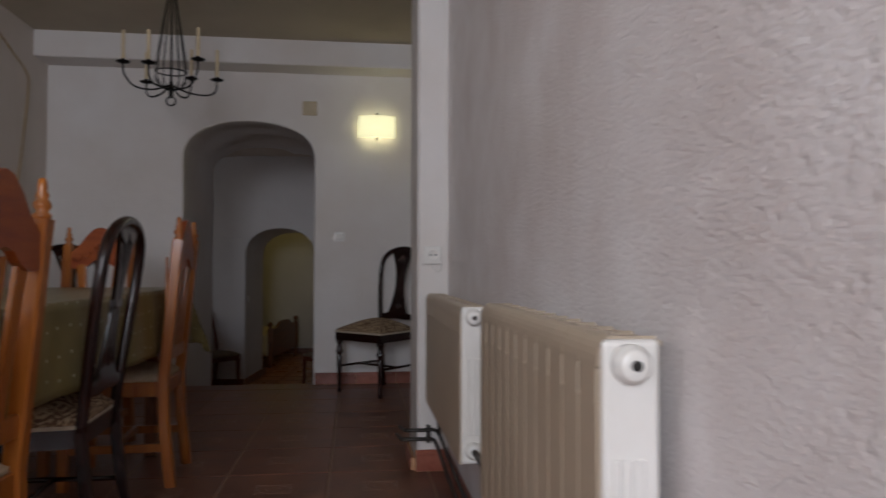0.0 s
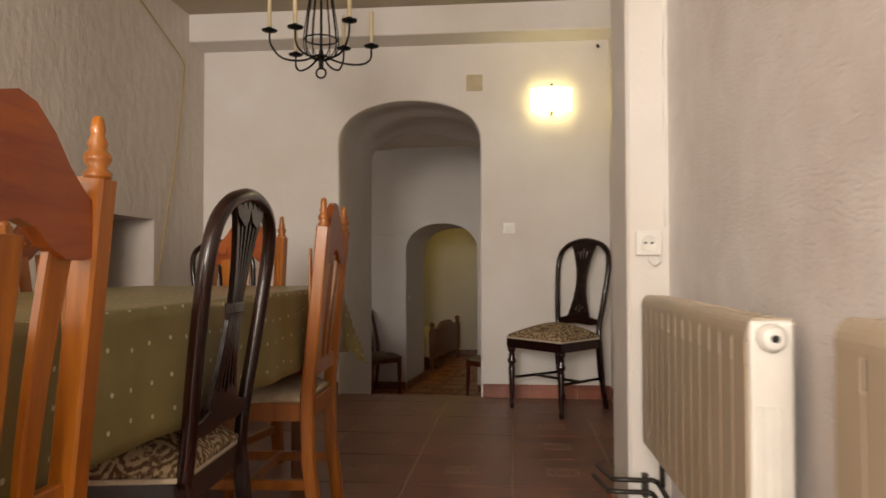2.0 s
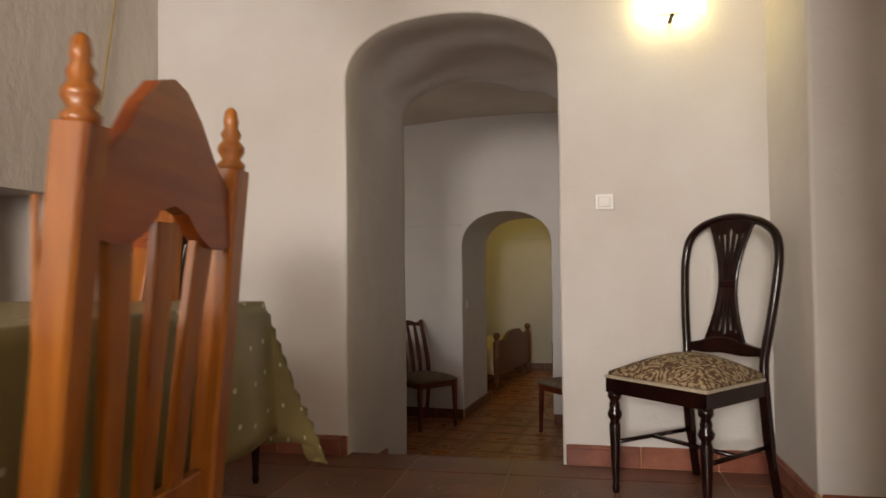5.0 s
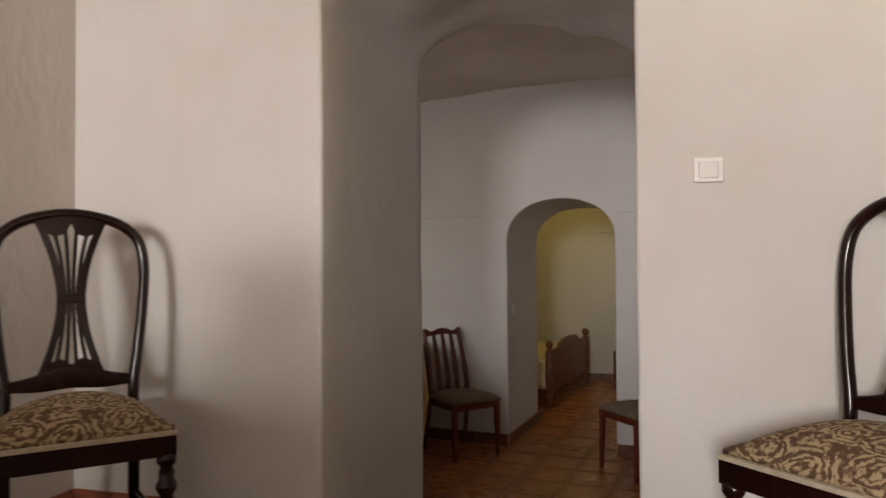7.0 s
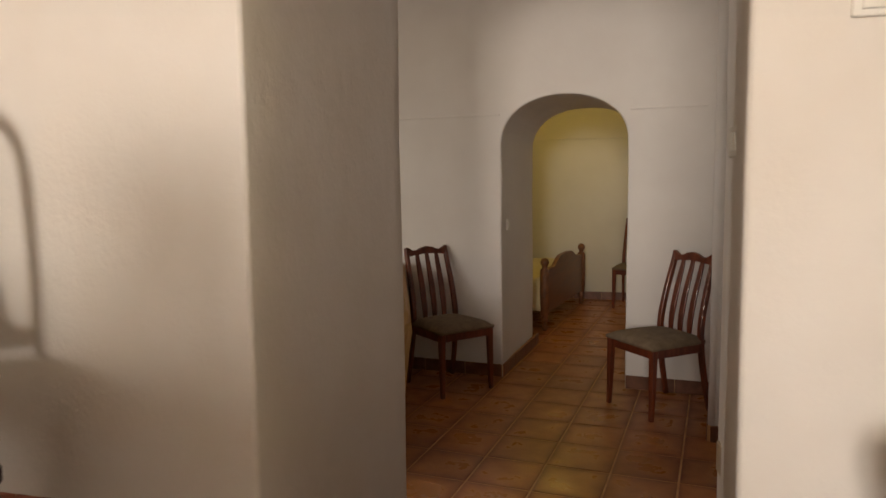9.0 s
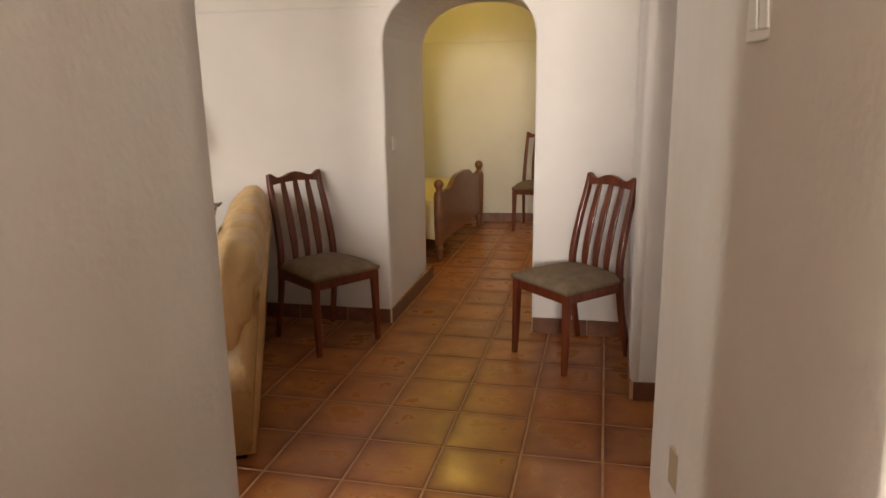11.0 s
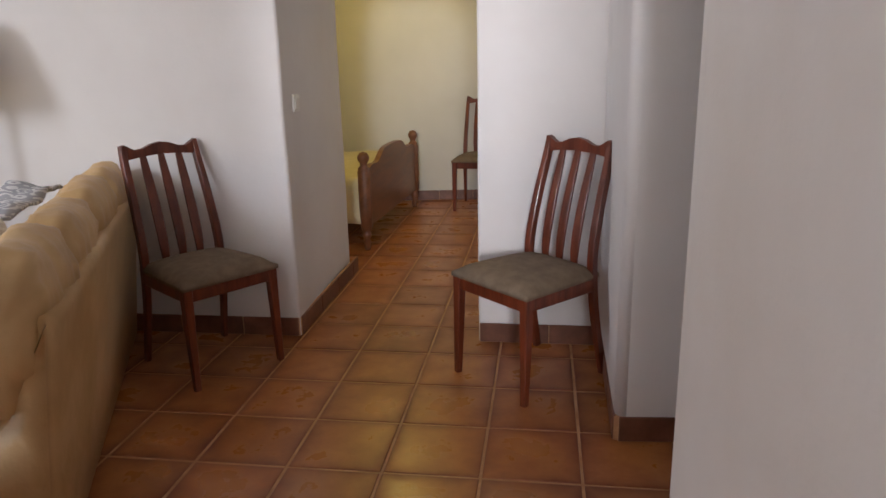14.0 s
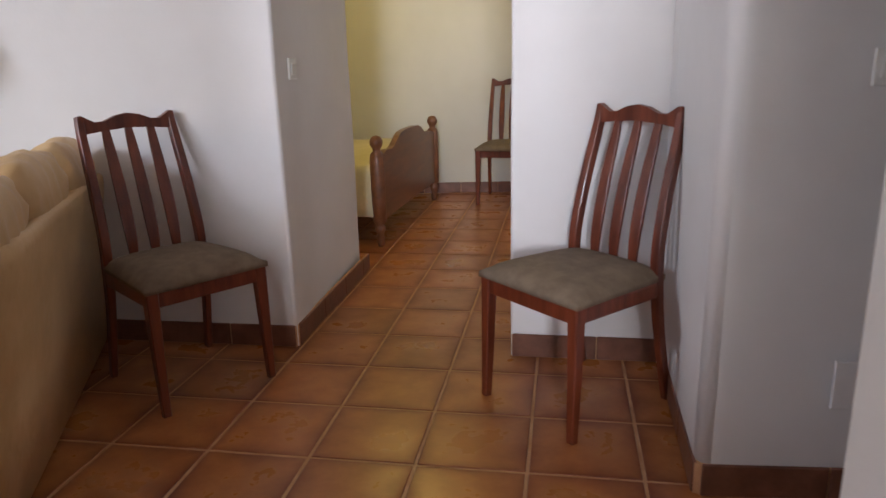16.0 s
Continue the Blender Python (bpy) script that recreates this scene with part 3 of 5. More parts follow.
def back_y(z):
    return 0.20 + 0.085 * min(max((z - 0.45) / 0.64, 0), 1) ** 1.1


def lyre_chair(label, group):
    c = thing("lyre_chair", (0, 0, 0), label, "chair", group)
    part("seat_frame", prism(bmesh.new(), [(-0.235, -0.215), (0.235, -0.215), (0.190, 0.205), (-0.190, 0.205)], 0.395, 0.452), DARK_WOOD, c)
    part("piping", prism(bmesh.new(), [(-0.239, -0.219), (0.239, -0.219), (0.192, 0.20), (-0.192, 0.20)], 0.452, 0.463), PIPING, c, "cream braid trim round the seat")
    part("seat", cushion(bmesh.new(), 0.232, 0.186, 0.405, 0.463, 0.496, 0.062), TAPESTRY, c, "brown and cream floral tapestry seat", True)
    for s in (-1, 1):
        leg = [(0.011, 0.0), (0.016, 0.02), (0.012, 0.035), (0.016, 0.10), (0.023, 0.265), (0.017, 0.282), (0.028, 0.302), (0.029, 0.312), (0.020, 0.330), (0.022, 0.345), (0.017, 0.362), (0.027, 0.376), (0.027, 0.40)]
        part("leg", lathe(bmesh.new(), leg, 12, pose(s * 0.212, -0.192, 0)), DARK_WOOD, c, "", True)
        part("leg", sweep(bmesh.new(), smooth_path([(s * 0.185, 0.265, 0), (s * 0.180, 0.225, 0.2), (s * 0.178, 0.198, 0.45)], 4), [0.013] * 4 + [0.017] * 5, square=True, up=(0, 1, 0)), DARK_WOOD, c)
        part("stretcher", sweep(bmesh.new(), [(s * 0.205, -0.185, 0.20), (s * 0.181, 0.225, 0.20)], 0.009, sides=8), DARK_WOOD, c, "", True)
    part("stretcher", sweep(bmesh.new(), [(-0.195, 0.0, 0.20), (0.195, 0.0, 0.20)], 0.009, sides=8), DARK_WOOD, c, "", True)
    half = [(0.180, 0.44), (0.178, 0.54), (0.194, 0.66), (0.209, 0.80), (0.215, 0.92), (0.198, 1.005), (0.145, 1.055), (0.07, 1.080)]
    hoop = [(-x, back_y(z), z) for x, z in half] + [(0, back_y(1.088), 1.088)] + [(x, back_y(z), z) for x, z in reversed(half)]
    path = smooth_path(hoop, 5)
    part("hoop", sweep(bmesh.new(), path, 0.0175, 0.0185, sides=12, up=(0, 1, 0)), DARK_WOOD, c, "", True)
    cross = smooth_path([(-0.182, back_y(0.56), 0.555), (-0.10, back_y(0.56), 0.560), (0, back_y(0.56), 0.575), (0.10, back_y(0.56), 0.560), (0.182, back_y(0.56), 0.555)], 5)
    part("cross_rail", sweep(bmesh.new(), cross, 0.012, [0.016 + 0.018 * math.sin(math.pi * i / (len(cross) - 1)) ** 2 for i in range(len(cross))], square=True), DARK_WOOD, c)
    z0, z1 = 0.585, 1.075
    for s in (-1.0, -0.60, -0.20, 0.20, 0.60, 1.0):
        pts = []
        for k in range(13):
            z = z0 + (z1 - z0) * k / 12
            pts.append((s * splat_half_width(z, z0, z1, 0.082, 0.030, 0.098, 0.815), back_y(z), z))
        part("splat_strip", sweep(bmesh.new(), pts, 0.011 if abs(s) == 1 else 0.0058, 0.007, square=True, up=(0, 1, 0)), DARK_WOOD, c)
    part("splat_band", box(bmesh.new(), (-0.040, back_y(0.82) - 0.011, 0.803), (0.040, back_y(0.82) + 0.011, 0.831), 0.004), DARK_WOOD, c)
    fan = prism(bmesh.new(), [(-0.088, 1.035), (-0.045, 1.012), (-0.014, 1.025), (0, 1.055), (0.014, 1.025), (0.045, 1.012), (0.088, 1.035), (0.105, 1.078), (-0.105, 1.078)], -0.009, 0.009, pose(0, back_y(1.04), 0, 90, 0, 0))
    part("splat_head", fan, DARK_WOOD, c)
    foot = prism(bmesh.new(), [(-0.085, 0.575), (0.085, 0.575), (0.078, 0.615), (0.03, 0.632), (0.0, 0.612), (-0.03, 0.632), (-0.078, 0.615)], -0.009, 0.009, pose(0, back_y(0.6), 0, 90, 0, 0))
    part("splat_foot", foot, DARK_WOOD, c)
    return c


def pine_chair(label, group):
    c = thing("pine_chair", (0, 0, 0), label, "chair", group)
    by = lambda z: 0.20 + 0.055 * max(z - 0.45, 0) / 0.6
    for s in (-1, 1):
        post = part("back_post", sweep(bmesh.new(), [(s * 0.184, 0.235, 0), (s * 0.184, 0.205, 0.25), (s * 0.184, 0.20, 0.45), (s * 0.184, by(0.8), 0.8), (s * 0.184, by(1.055), 1.055)], 0.0225, square=True, up=(0, 1, 0)), ORANGE_WOOD, c)
        fin = [(0.020, 0), (0.022, 0.012), (0.014, 0.020), (0.021, 0.032), (0.021, 0.040), (0.013, 0.050), (0.016, 0.060), (0.010, 0.072), (0.012, 0.080), (0.009, 0.098), (0.004, 0.103)]
        part("finial", lathe(bmesh.new(), fin, 12, pose(s * 0.184, by(1.055), 1.052)), ORANGE_WOOD, post, "turned pine finial", True)
        part("leg", box(bmesh.new(), (s * 0.184 - 0.021, -0.215, 0), (s * 0.184 + 0.021, -0.173, 0.44), 0.004), ORANGE_WOOD, c)
        part("side_rail", box(bmesh.new(), (s * 0.184 - 0.012, -0.18, 0.385), (s * 0.184 + 0.012, 0.195, 0.448), 0.003), ORANGE_WOOD, c)
        part("stretcher", box(bmesh.new(), (s * 0.184 - 0.011, -0.18, 0.15), (s * 0.184 + 0.011, 0.21, 0.185), 0.003), ORANGE_WOOD, c)
        for g in (-1, 1):
            part("groove_bead", box(bmesh.new(), (s * 0.184 + g * 0.009 - 0.003, by(0.8) - 0.0275, 0.62), (s * 0.184 + g * 0.009 + 0.003, by(0.8) - 0.020, 0.98), 0.0015, 1, pose(0, 0, 0)), ORANGE_WOOD, c)
    part("front_rail", box(bmesh.new(), (-0.176, -0.207, 0.385), (0.176, -0.183, 0.448), 0.003), ORANGE_WOOD, c)
    part("back_rail", box(bmesh.new(), (-0.176, 0.188, 0.385), (0.176, 0.212, 0.448), 0.003), ORANGE_WOOD, c)
    part("stretcher", box(bmesh.new(), (-0.18, -0.01, 0.155), (0.18, 0.012, 0.185), 0.003), ORANGE_WOOD, c)
    part("lower_rail", box(bmesh.new(), (-0.176, by(0.55) - 0.011, 0.530), (0.176, by(0.55) + 0.011, 0.585), 0.004), ORANGE_WOOD, c)
    top = [(0.166, 1.015), (0.15, 1.025), (0.11, 1.062), (0.075, 1.108), (0.035, 1.143), (0, 1.153)]
    low = [(0, 0.982), (0.035, 0.972), (0.065, 0.945), (0.10, 0.928), (0.14, 0.926), (0.166, 0.932)]
    outline = [(-x, z) for x, z in top] + [(x, z) for x, z in reversed(top[:-1])] + [(x, z) for x, z in reversed(low[1:])] + [(x if x == 0 else -x, z) for x, z in low]
    lean = pose(0, by(1.0), 0, 90, 0, 0)
    crest = part("crest_rail", prism(bmesh.new(), outline, -0.012, 0.012, lean), CREST_WOOD, c, "carved crest with a flower and scrolls")
    for s in (-1, 1):
        scroll = [(s * (0.045 + 0.10 * k / 16 + 0.012 * math.cos(k * 0.9)), by(1.0) - 0.0145, 1.01 - 0.035 * k / 16 + 0.013 * math.sin(k * 0.9)) for k in range(17)]
        part("carved_scroll", sweep(bmesh.new(), scroll, 0.003, sides=5), CREST_WOOD, crest, "", True)
    for k in range(6):
        a = k * math.pi / 3
        part("carved_petal", lathe(bmesh.new(), [(0.002, -0.004), (0.011, 0), (0.002, 0.004)], 8, pose(0.021 * math.cos(a), by(1.0) - 0.0125, 1.035 + 0.021 * math.sin(a), 90, 0, 0)), CREST_WOOD, crest, "", True)
    for s in (-1, 0, 1):
        pts = [(s * (0.080 + 0.028 * (k / 10) ** 2), by(0.56 + 0.40 * k / 10), 0.56 + 0.40 * k / 10) for k in range(11)]
        part("back_slat", sweep(bmesh.new(), pts, [0.017 + 0.010 * k / 10 for k in range(11)], 0.0075, square=True, up=(0, 1, 0)), ORANGE_WOOD, c)
    part("seat", cushion(bmesh.new(), 0.200, 0.192, 0.40, 0.448, 0.487, 0.018), BEIGE_SEAT, c, "padded beige cloth seat", True)
    return c


def slat_chair(label, group):
    c = thing("slat_chair", (0, 0, 0), label, "chair", group)
    side = [(0.262, 0.0), (0.212, 0.25), (0.193, 0.43), (0.196, 0.55), (0.232, 0.72), (0.284, 0.90), (0.300, 0.975)]
    up = smooth_path([(0, y, z) for y, z in side], 4)
    for s in (-1, 1):
        n = len(up)
        part("back_post", sweep(bmesh.new(), [(s * (0.196 - 0.030 * p.z), p.y, p.z) for p in up], [0.011 + 0.006 * math.sin(math.pi * i / (n - 1)) for i in range(n)], 0.017, square=True, up=(0, 1, 0)), RED_WOOD, c)
        part("leg", sweep(bmesh.new(), [(s * 0.205, -0.205, 0), (s * 0.203, -0.198, 0.2), (s * 0.200, -0.193, 0.432)], [0.013, 0.017, 0.021], square=True, up=(0, 1, 0)), RED_WOOD, c)
        part("side_rail", sweep(bmesh.new(), [(s * 0.200, -0.19, 0.405), (s * 0.188, 0.20, 0.405)], 0.010, 0.026, square=True), RED_WOOD, c)
    part("front_rail", box(bmesh.new(), (-0.195, -0.207, 0.380), (0.195, -0.187, 0.431), 0.004), RED_WOOD, c)
    part("back_rail", box(bmesh.new(), (-0.185, 0.187, 0.380), (0.185, 0.207, 0.431), 0.004), RED_WOOD, c)
    top = [(0.174, 0.975), (0.162, 0.980), (0.146, 0.970), (0.118, 0.954), (0.085, 0.956), (0.042, 0.974), (0, 0.981)]
    outline = [(-x, z) for x, z in top] + [(x, z) for x, z in reversed(top[:-1])] + [(0.170, 0.912), (0.09, 0.922), (0, 0.928), (-0.09, 0.922), (-0.170, 0.912)]
    part("crest_rail", prism(bmesh.new(), outline, -0.011, 0.011, pose(0, 0.291, 0, 90, 0, 0)), RED_WOOD, c)
    inner = [p for p in up if 0.41 < p.z < 0.935]
    for s in (-0.083, 0.0, 0.083):
        part("back_slat", sweep(bmesh.new(), [(s, p.y, p.z) for p in inner], [0.013 + 0.009 * math.sin(math.pi * i / (len(inner) - 1)) for i in range(len(inner))], 0.006, square=True, up=(0, 1, 0)), RED_WOOD, c)
    part("seat", cushion(bmesh.new(), 0.226, 0.196, 0.435, 0.433, 0.480, 0.020, 16), GREY_SEAT, c, "grey-brown upholstered seat", True)
    return c


def stand(ob, x, y, z, turn):
    ob.matrix_basis = pose(x, y, z, 0, 0, turn)
    return ob


lyre = lyre_chair("dark mahogany lyre-back chair with tapestry seat against a wall", "dark lyre-back chairs")
stand(lyre, -0.267, 6.435, 0, -46)
c2 = copy_thing(lyre, pose(-2.315, 6.31, 0, 0, 0, 47))
c3 = tagged(copy_thing(lyre, pose(-1.462, 3.50, 0, 0, 0, -87)), "dark mahogany lyre-back chair drawn up to the table")

pine = pine_chair("honey pine chair with carved crest and turned finials at the table", "pine chairs round the table")
stand(pine, -1.456, 2.735, 0, -91)
copy_thing(pine, pose(-1.459, 4.412, 0, 0, 0, -87))
copy_thing(pine, pose(-2.015, 4.28, 0, 0, 0, 90))
tagged(copy_thing(pine, pose(-1.86, 4.885, 0, 0, 0, -10)), "honey pine chair with carved crest at the table's head")

slat = slat_chair("red-stained slat-back chair with grey-brown seat beside the sofa", "slat-back chairs")
stand(slat, -2.172, 10.150, F2, 48.7)
tagged(copy_thing(slat, pose(-0.784, 9.986, F2, 0, 0, -51.5)), "red-stained slat-back chair with grey-brown seat in a corner")
tagged(copy_thing(slat, pose(-0.858, 13.52, F2, 0, 0, -12)), "slat-back chair against the bedroom wall")

# ---- the table and its cloth ----
TX0, TX1, TY0, TY1, TZ = -2.20, -1.31, 1.75, 4.90, 0.826
table = thing("dining_table", ((TX0 + TX1) / 2, (TY0 + TY1) / 2, 0), "long wooden dining table under an oilcloth", "table")
hx, hy = (TX1 - TX0) / 2 - 0.01, (TY1 - TY0) / 2 - 0.01
part("tabletop", box(bmesh.new(), (-hx, -hy, TZ - 0.03), (hx, hy, TZ), 0.005), BED_WOOD, table)
part("apron", box(bmesh.new(), (-hx + 0.08, -hy + 0.08, TZ - 0.13), (hx - 0.08, hy - 0.08, TZ - 0.031), 0.003), BED_WOOD, table)
for sx in (-1, 1):
    for sy in (-1, 1):
        part("leg", box(bmesh.new(), (sx * (hx - 0.12) - 0.03, sy * (hy - 0.12) - 0.03, 0), (sx * (hx - 0.12) + 0.03, sy * (hy - 0.12) + 0.03, TZ - 0.131), 0.006), BED_WOOD, table)


def tablecloth():
    bm = bmesh.new()
    uv = bm.loops.layers.uv.new("UVMap")
    cx, cy, ex, ey = (TX0 + TX1) / 2, (TY0 + TY1) / 2, (TX1 - TX0) / 2 + 0.004, (TY1 - TY0) / 2 + 0.004
    flat = {}

    def at(i, j):
        """Cloth laid on the table and folded over its edges."""
        gx, gy = i * 0.025, j * 0.025
        ox, oy = max(abs(gx) - ex, 0), max(abs(gy) - ey, 0)
        x, y, z = gx, gy, TZ + 0.006
        if ox or oy:
            drop = max(ox, oy)
            sx, sy = math.copysign(1, gx), math.copysign(1, gy)
            wave = 0.012 * math.sin(gy * 9.0 + 1.0) + 0.007 * math.sin(gy * 23.0) if ox >= oy else 0.012 * math.sin(gx * 11.0)
            flare = (0.05 * drop + wave * min(drop / 0.12, 1)) + 0.008
            x = sx * (min(abs(gx), ex) + (flare if ox else 0))
            y = sy * (min(abs(gy), ey) + (flare if oy else 0))
            corner = min(ox, oy)
            if corner:
                x += sx * corner * 0.25
                y += sy * corner * 0.25
            z = TZ + 0.006 - (drop ** 3 + corner ** 3) ** (1 / 3) * 0.985
        v = bm.verts.new((cx + x, cy + y, z))
        flat[v] = (gx, gy)
        return v

    nx, ny = round((ex + 0.285) / 0.025), round((ey + 0.285) / 0.025)
    grid = [[at(i, j) for i in range(-nx, nx + 1)] for j in range(-ny, ny + 1)]
    for a, b in zip(grid, grid[1:]):
        for k in range(len(a) - 1):
            f = bm.faces.new((a[k], a[k + 1], b[k + 1], b[k]))
            for loop in f.loops:
                loop[uv].uv = flat[loop.vert]
    ob = link_mesh("tablecloth", bm, OILCLOTH, None, True)
    solid = ob.modifiers.new("thickness", "SOLIDIFY")
    solid.thickness, solid.offset = 0.0015, 1.0
    return tagged(ob, "olive green oilcloth with small cream flecks over the table", "tablecloth")


tablecloth()

# ---- radiators and pipes ----
RX = -0.012


def radiator(y0, y1, z1, label):
    z0 = z1 - 0.48
    n = round((y1 - y0) / 0.08)
    w = (y1 - y0) / n
    r = thing("radiator", (RX, y0, 0), label, "radiator", "radiators under the rough wall")
    plate = bmesh.new()
    g, q, za, zb = 0.0024, 0.0058, z1 - 0.088, z1 - 0.046
    rim = [(g, z0), (w - g, z0), (w - g, za - 0.004), (w - q, za), (w - q, zb), (w - g, zb + 0.004), (w - g, z1 - 0.038),
           (g, z1 - 0.038), (g, zb + 0.004), (q, zb), (q, za), (g, za - 0.004)]
    prism(plate, rim, -0.111, -0.103, Matrix(((0, 0, 1, 0), (1, 0, 0, 0), (0, 1, 0, 0), (0, 0, 0, 1))))
    arc = [(0.024 * math.cos(radians(a)), 0.037 * math.sin(radians(a))) for a in range(0, 91, 15)]
    outer = [(-0.087 - x, z1 - 0.038 + z) for x, z in arc]
    inner = [(-0.087 - x * 0.8, z1 - 0.038 + z * 0.8) for x, z in reversed(arc)]
    roll = prism(bmesh.new(), outer + inner, 0.0007, w - 0.0007, Matrix(((1, 0, 0, 0), (0, 0, 1, 0), (0, 1, 0, 0), (0, 0, 0, 1))))
    seam = box(bmesh.new(), (-0.1088, w - 0.0026, z0 + 0.001), (-0.1035, w + 0.0026, za))
    lip = bmesh.new()
    scallop = [(-0.030 - 0.048 * math.sin(math.pi * k / 8) ** 0.7, 0.001 + (w - 0.002) * k / 8) for k in range(9)]
    prism(lip, [(-0.0875, 0.001)] + scallop + [(-0.0875, w - 0.001)], z1 - 0.009, z1 - 0.003)
    box(lip, (-0.0295, 0.001, z1 - 0.016), (-0.022, w - 0.001, z1 - 0.009), 0.001, 1)
    core = bmesh.new()
    box(core, (-0.1025, w / 2 - 0.012, z0 + 0.02), (-0.025, w / 2 + 0.012, z1 - 0.030), 0.004)
    for z in (z0 + 0.04, z1 - 0.065):
        box(core, (-0.082, 0.002, z - 0.022), (-0.038, w - 0.002, z + 0.022), 0.008)
    # dark bar painted as the shade inside each gap between sections
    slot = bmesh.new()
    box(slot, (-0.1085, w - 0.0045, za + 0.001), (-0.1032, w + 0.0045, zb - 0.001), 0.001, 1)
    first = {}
    for name, bm, mat, label2 in (("front_plate", plate, IVORY, ""), ("top_roll", roll, IVORY, "rounded top edge"), ("seam", seam, IVORY, ""), ("top_lip", lip, IVORY, "scalloped top lip"), ("core", core, WHITE_ENAMEL, ""), ("vent_shade_bar", slot, DARK, "narrow dark bar painted as the shade in a vent")):
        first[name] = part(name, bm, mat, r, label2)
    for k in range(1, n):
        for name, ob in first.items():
            if name in ("vent_shade_bar", "seam") and k == n - 1:
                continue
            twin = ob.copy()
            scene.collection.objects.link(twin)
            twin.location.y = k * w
    end = bmesh.new()
    box(end, (-0.108, -0.014, z0 + 0.004), (-0.030, -0.001, z1 - 0.006), 0.008, 3)
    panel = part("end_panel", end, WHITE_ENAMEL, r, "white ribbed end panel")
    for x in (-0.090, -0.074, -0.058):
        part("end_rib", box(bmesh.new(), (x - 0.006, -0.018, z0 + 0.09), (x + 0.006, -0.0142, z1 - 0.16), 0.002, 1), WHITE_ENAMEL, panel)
    for z in (z0 + 0.045, z1 - 0.037):
        cap = part("valve_cap", lathe(bmesh.new(), [(0.026, 0), (0.026, 0.012), (0.022, 0.014), (0.022, 0.020), (0.018, 0.024), (0.008, 0.024)], 20, pose(-0.072, -0.0145, z, 90, 0, 0)), WHITE_ENAMEL, r, "round white valve cap", True)
        part("bleed_screw", lathe(bmesh.new(), [(0.007, 0), (0.007, 0.004), (0.003, 0.005)], 10, pose(-0.072, -0.0385, z, 90, 0, 0)), DARK, cap, "dark bleed screw", True)
    elbow = smooth_path([(-0.072, -0.035, z0 + 0.045), (-0.066, -0.052, z0 + 0.040), (-0.050, -0.058, z0 + 0.005), (-0.040, -0.056, z0 - 0.06)], 4)
    part("valve_elbow", sweep(bmesh.new(), elbow, 0.010, sides=10), PIPE, r, "dark pipe elbow at the lower valve", True)
    return r


radiator(3.20, 4.235, 0.824, "ivory enamelled ribbed radiator hung near the pier")
radiator(1.985, 2.845, 0.850, "ivory enamelled ribbed radiator hung on the rough wall")

for k, (z, x) in enumerate(((0.195, -0.045), (0.155, -0.06))):
    run = smooth_path([(x, 0.2, z - 0.10), (x, 3.4, z - 0.085), (x - 0.01, 4.22, z - 0.02), (x - 0.03, 4.30, z), (x - 0.06, 4.305, z), (-0.20 - 0.015 * k, 4.31, z), (-0.205 - 0.015 * k, 4.40, z - 0.02), (-0.205 - 0.015 * k, 4.8, z - 0.09)], 5)
    tagged(link_mesh("heating_pipe", sweep(bmesh.new(), run, 0.0085, sides=8), PIPE, None, True), "dark heating pipe running along the foot of the wall", "pipe", "heating pipes")
tagged(link_mesh("riser_pipe", sweep(bmesh.new(), smooth_path([(-0.075, 4.19, 0.385), (-0.07, 4.20, 0.30), (-0.062, 4.23, 0.20)], 4), 0.0085, sides=8), PIPE, None, True), "short dark pipe rising into the radiator", "pipe")
clip = box(bmesh.new(), (-0.112, 4.305, 0.135), (-0.092, 4.334, 0.215), 0.004)
tagged(link_mesh("pipe_clip", clip, PIPE), "small dark clip holding two pipes", "clip")

# ---- switches, sockets, cables ----


def plate_face(bm, w, h, d=0.010):
    return box(bm, (-w / 2, -d, -h / 2), (w / 2, 0, h / 2), 0.004)


def wall_switch(name, m, label, rockers=1, w=0.082, h=0.082):
    s = thing(name, (0, 0, 0), label, "switch")
    s.matrix_basis = m
    part("frame", plate_face(bmesh.new(), w, h), PLASTIC, s)
    for k in range(rockers):
        u = (k - (rockers - 1) / 2) * 0.036
        part("rocker", box(bmesh.new(), (u - 0.5 * 0.05 / rockers - 0.002, -0.015, -0.024), (u + 0.5 * 0.05 / rockers + 0.002, -0.0102, 0.024), 0.003, 2, pose(0, 0, 0, 4, 0, 0)), WHITE_ENAMEL, s)
    return s


wall_switch("light_switch", pose(-0.568, Y_END, 1.184), "white light switch on the end wall", 1, 0.084, 0.074)
wall_switch("light_switch", pose(-0.704, 7.40, 0.965, 0, 0, 96.1) @ pose(0, 0, 0, 0, 0, 180), "white double light switch in the passage", 2, 0.10, 0.082)
wall_switch("light_switch", pose(-1.838, 10.64, 0.52, 0, 0, 83.5), "white light switch inside the doorway reveal")
wall_switch("light_switch", pose(-0.18, 9.405, 0.50, 0, 0, -2.6), "white light switch beside the alcove")
blank = thing("blank_plate", (0, 0, 0), "low square white cover plate above the skirting", "cover plate")
blank.matrix_basis = pose(-0.165, 9.404, -0.265, 0, 0, -2.6)
part("plate", plate_face(bmesh.new(), 0.11, 0.13, 0.006), ROOM2_WALL, blank)
low_socket = thing("wall_socket", (0, 0, 0), "low cream wall socket in the passage", "socket")
low_socket.matrix_basis = pose(-0.640, 8.0, -0.13, 0, 0, -83.9)
part("plate", plate_face(bmesh.new(), 0.082, 0.11), IVORY, low_socket)

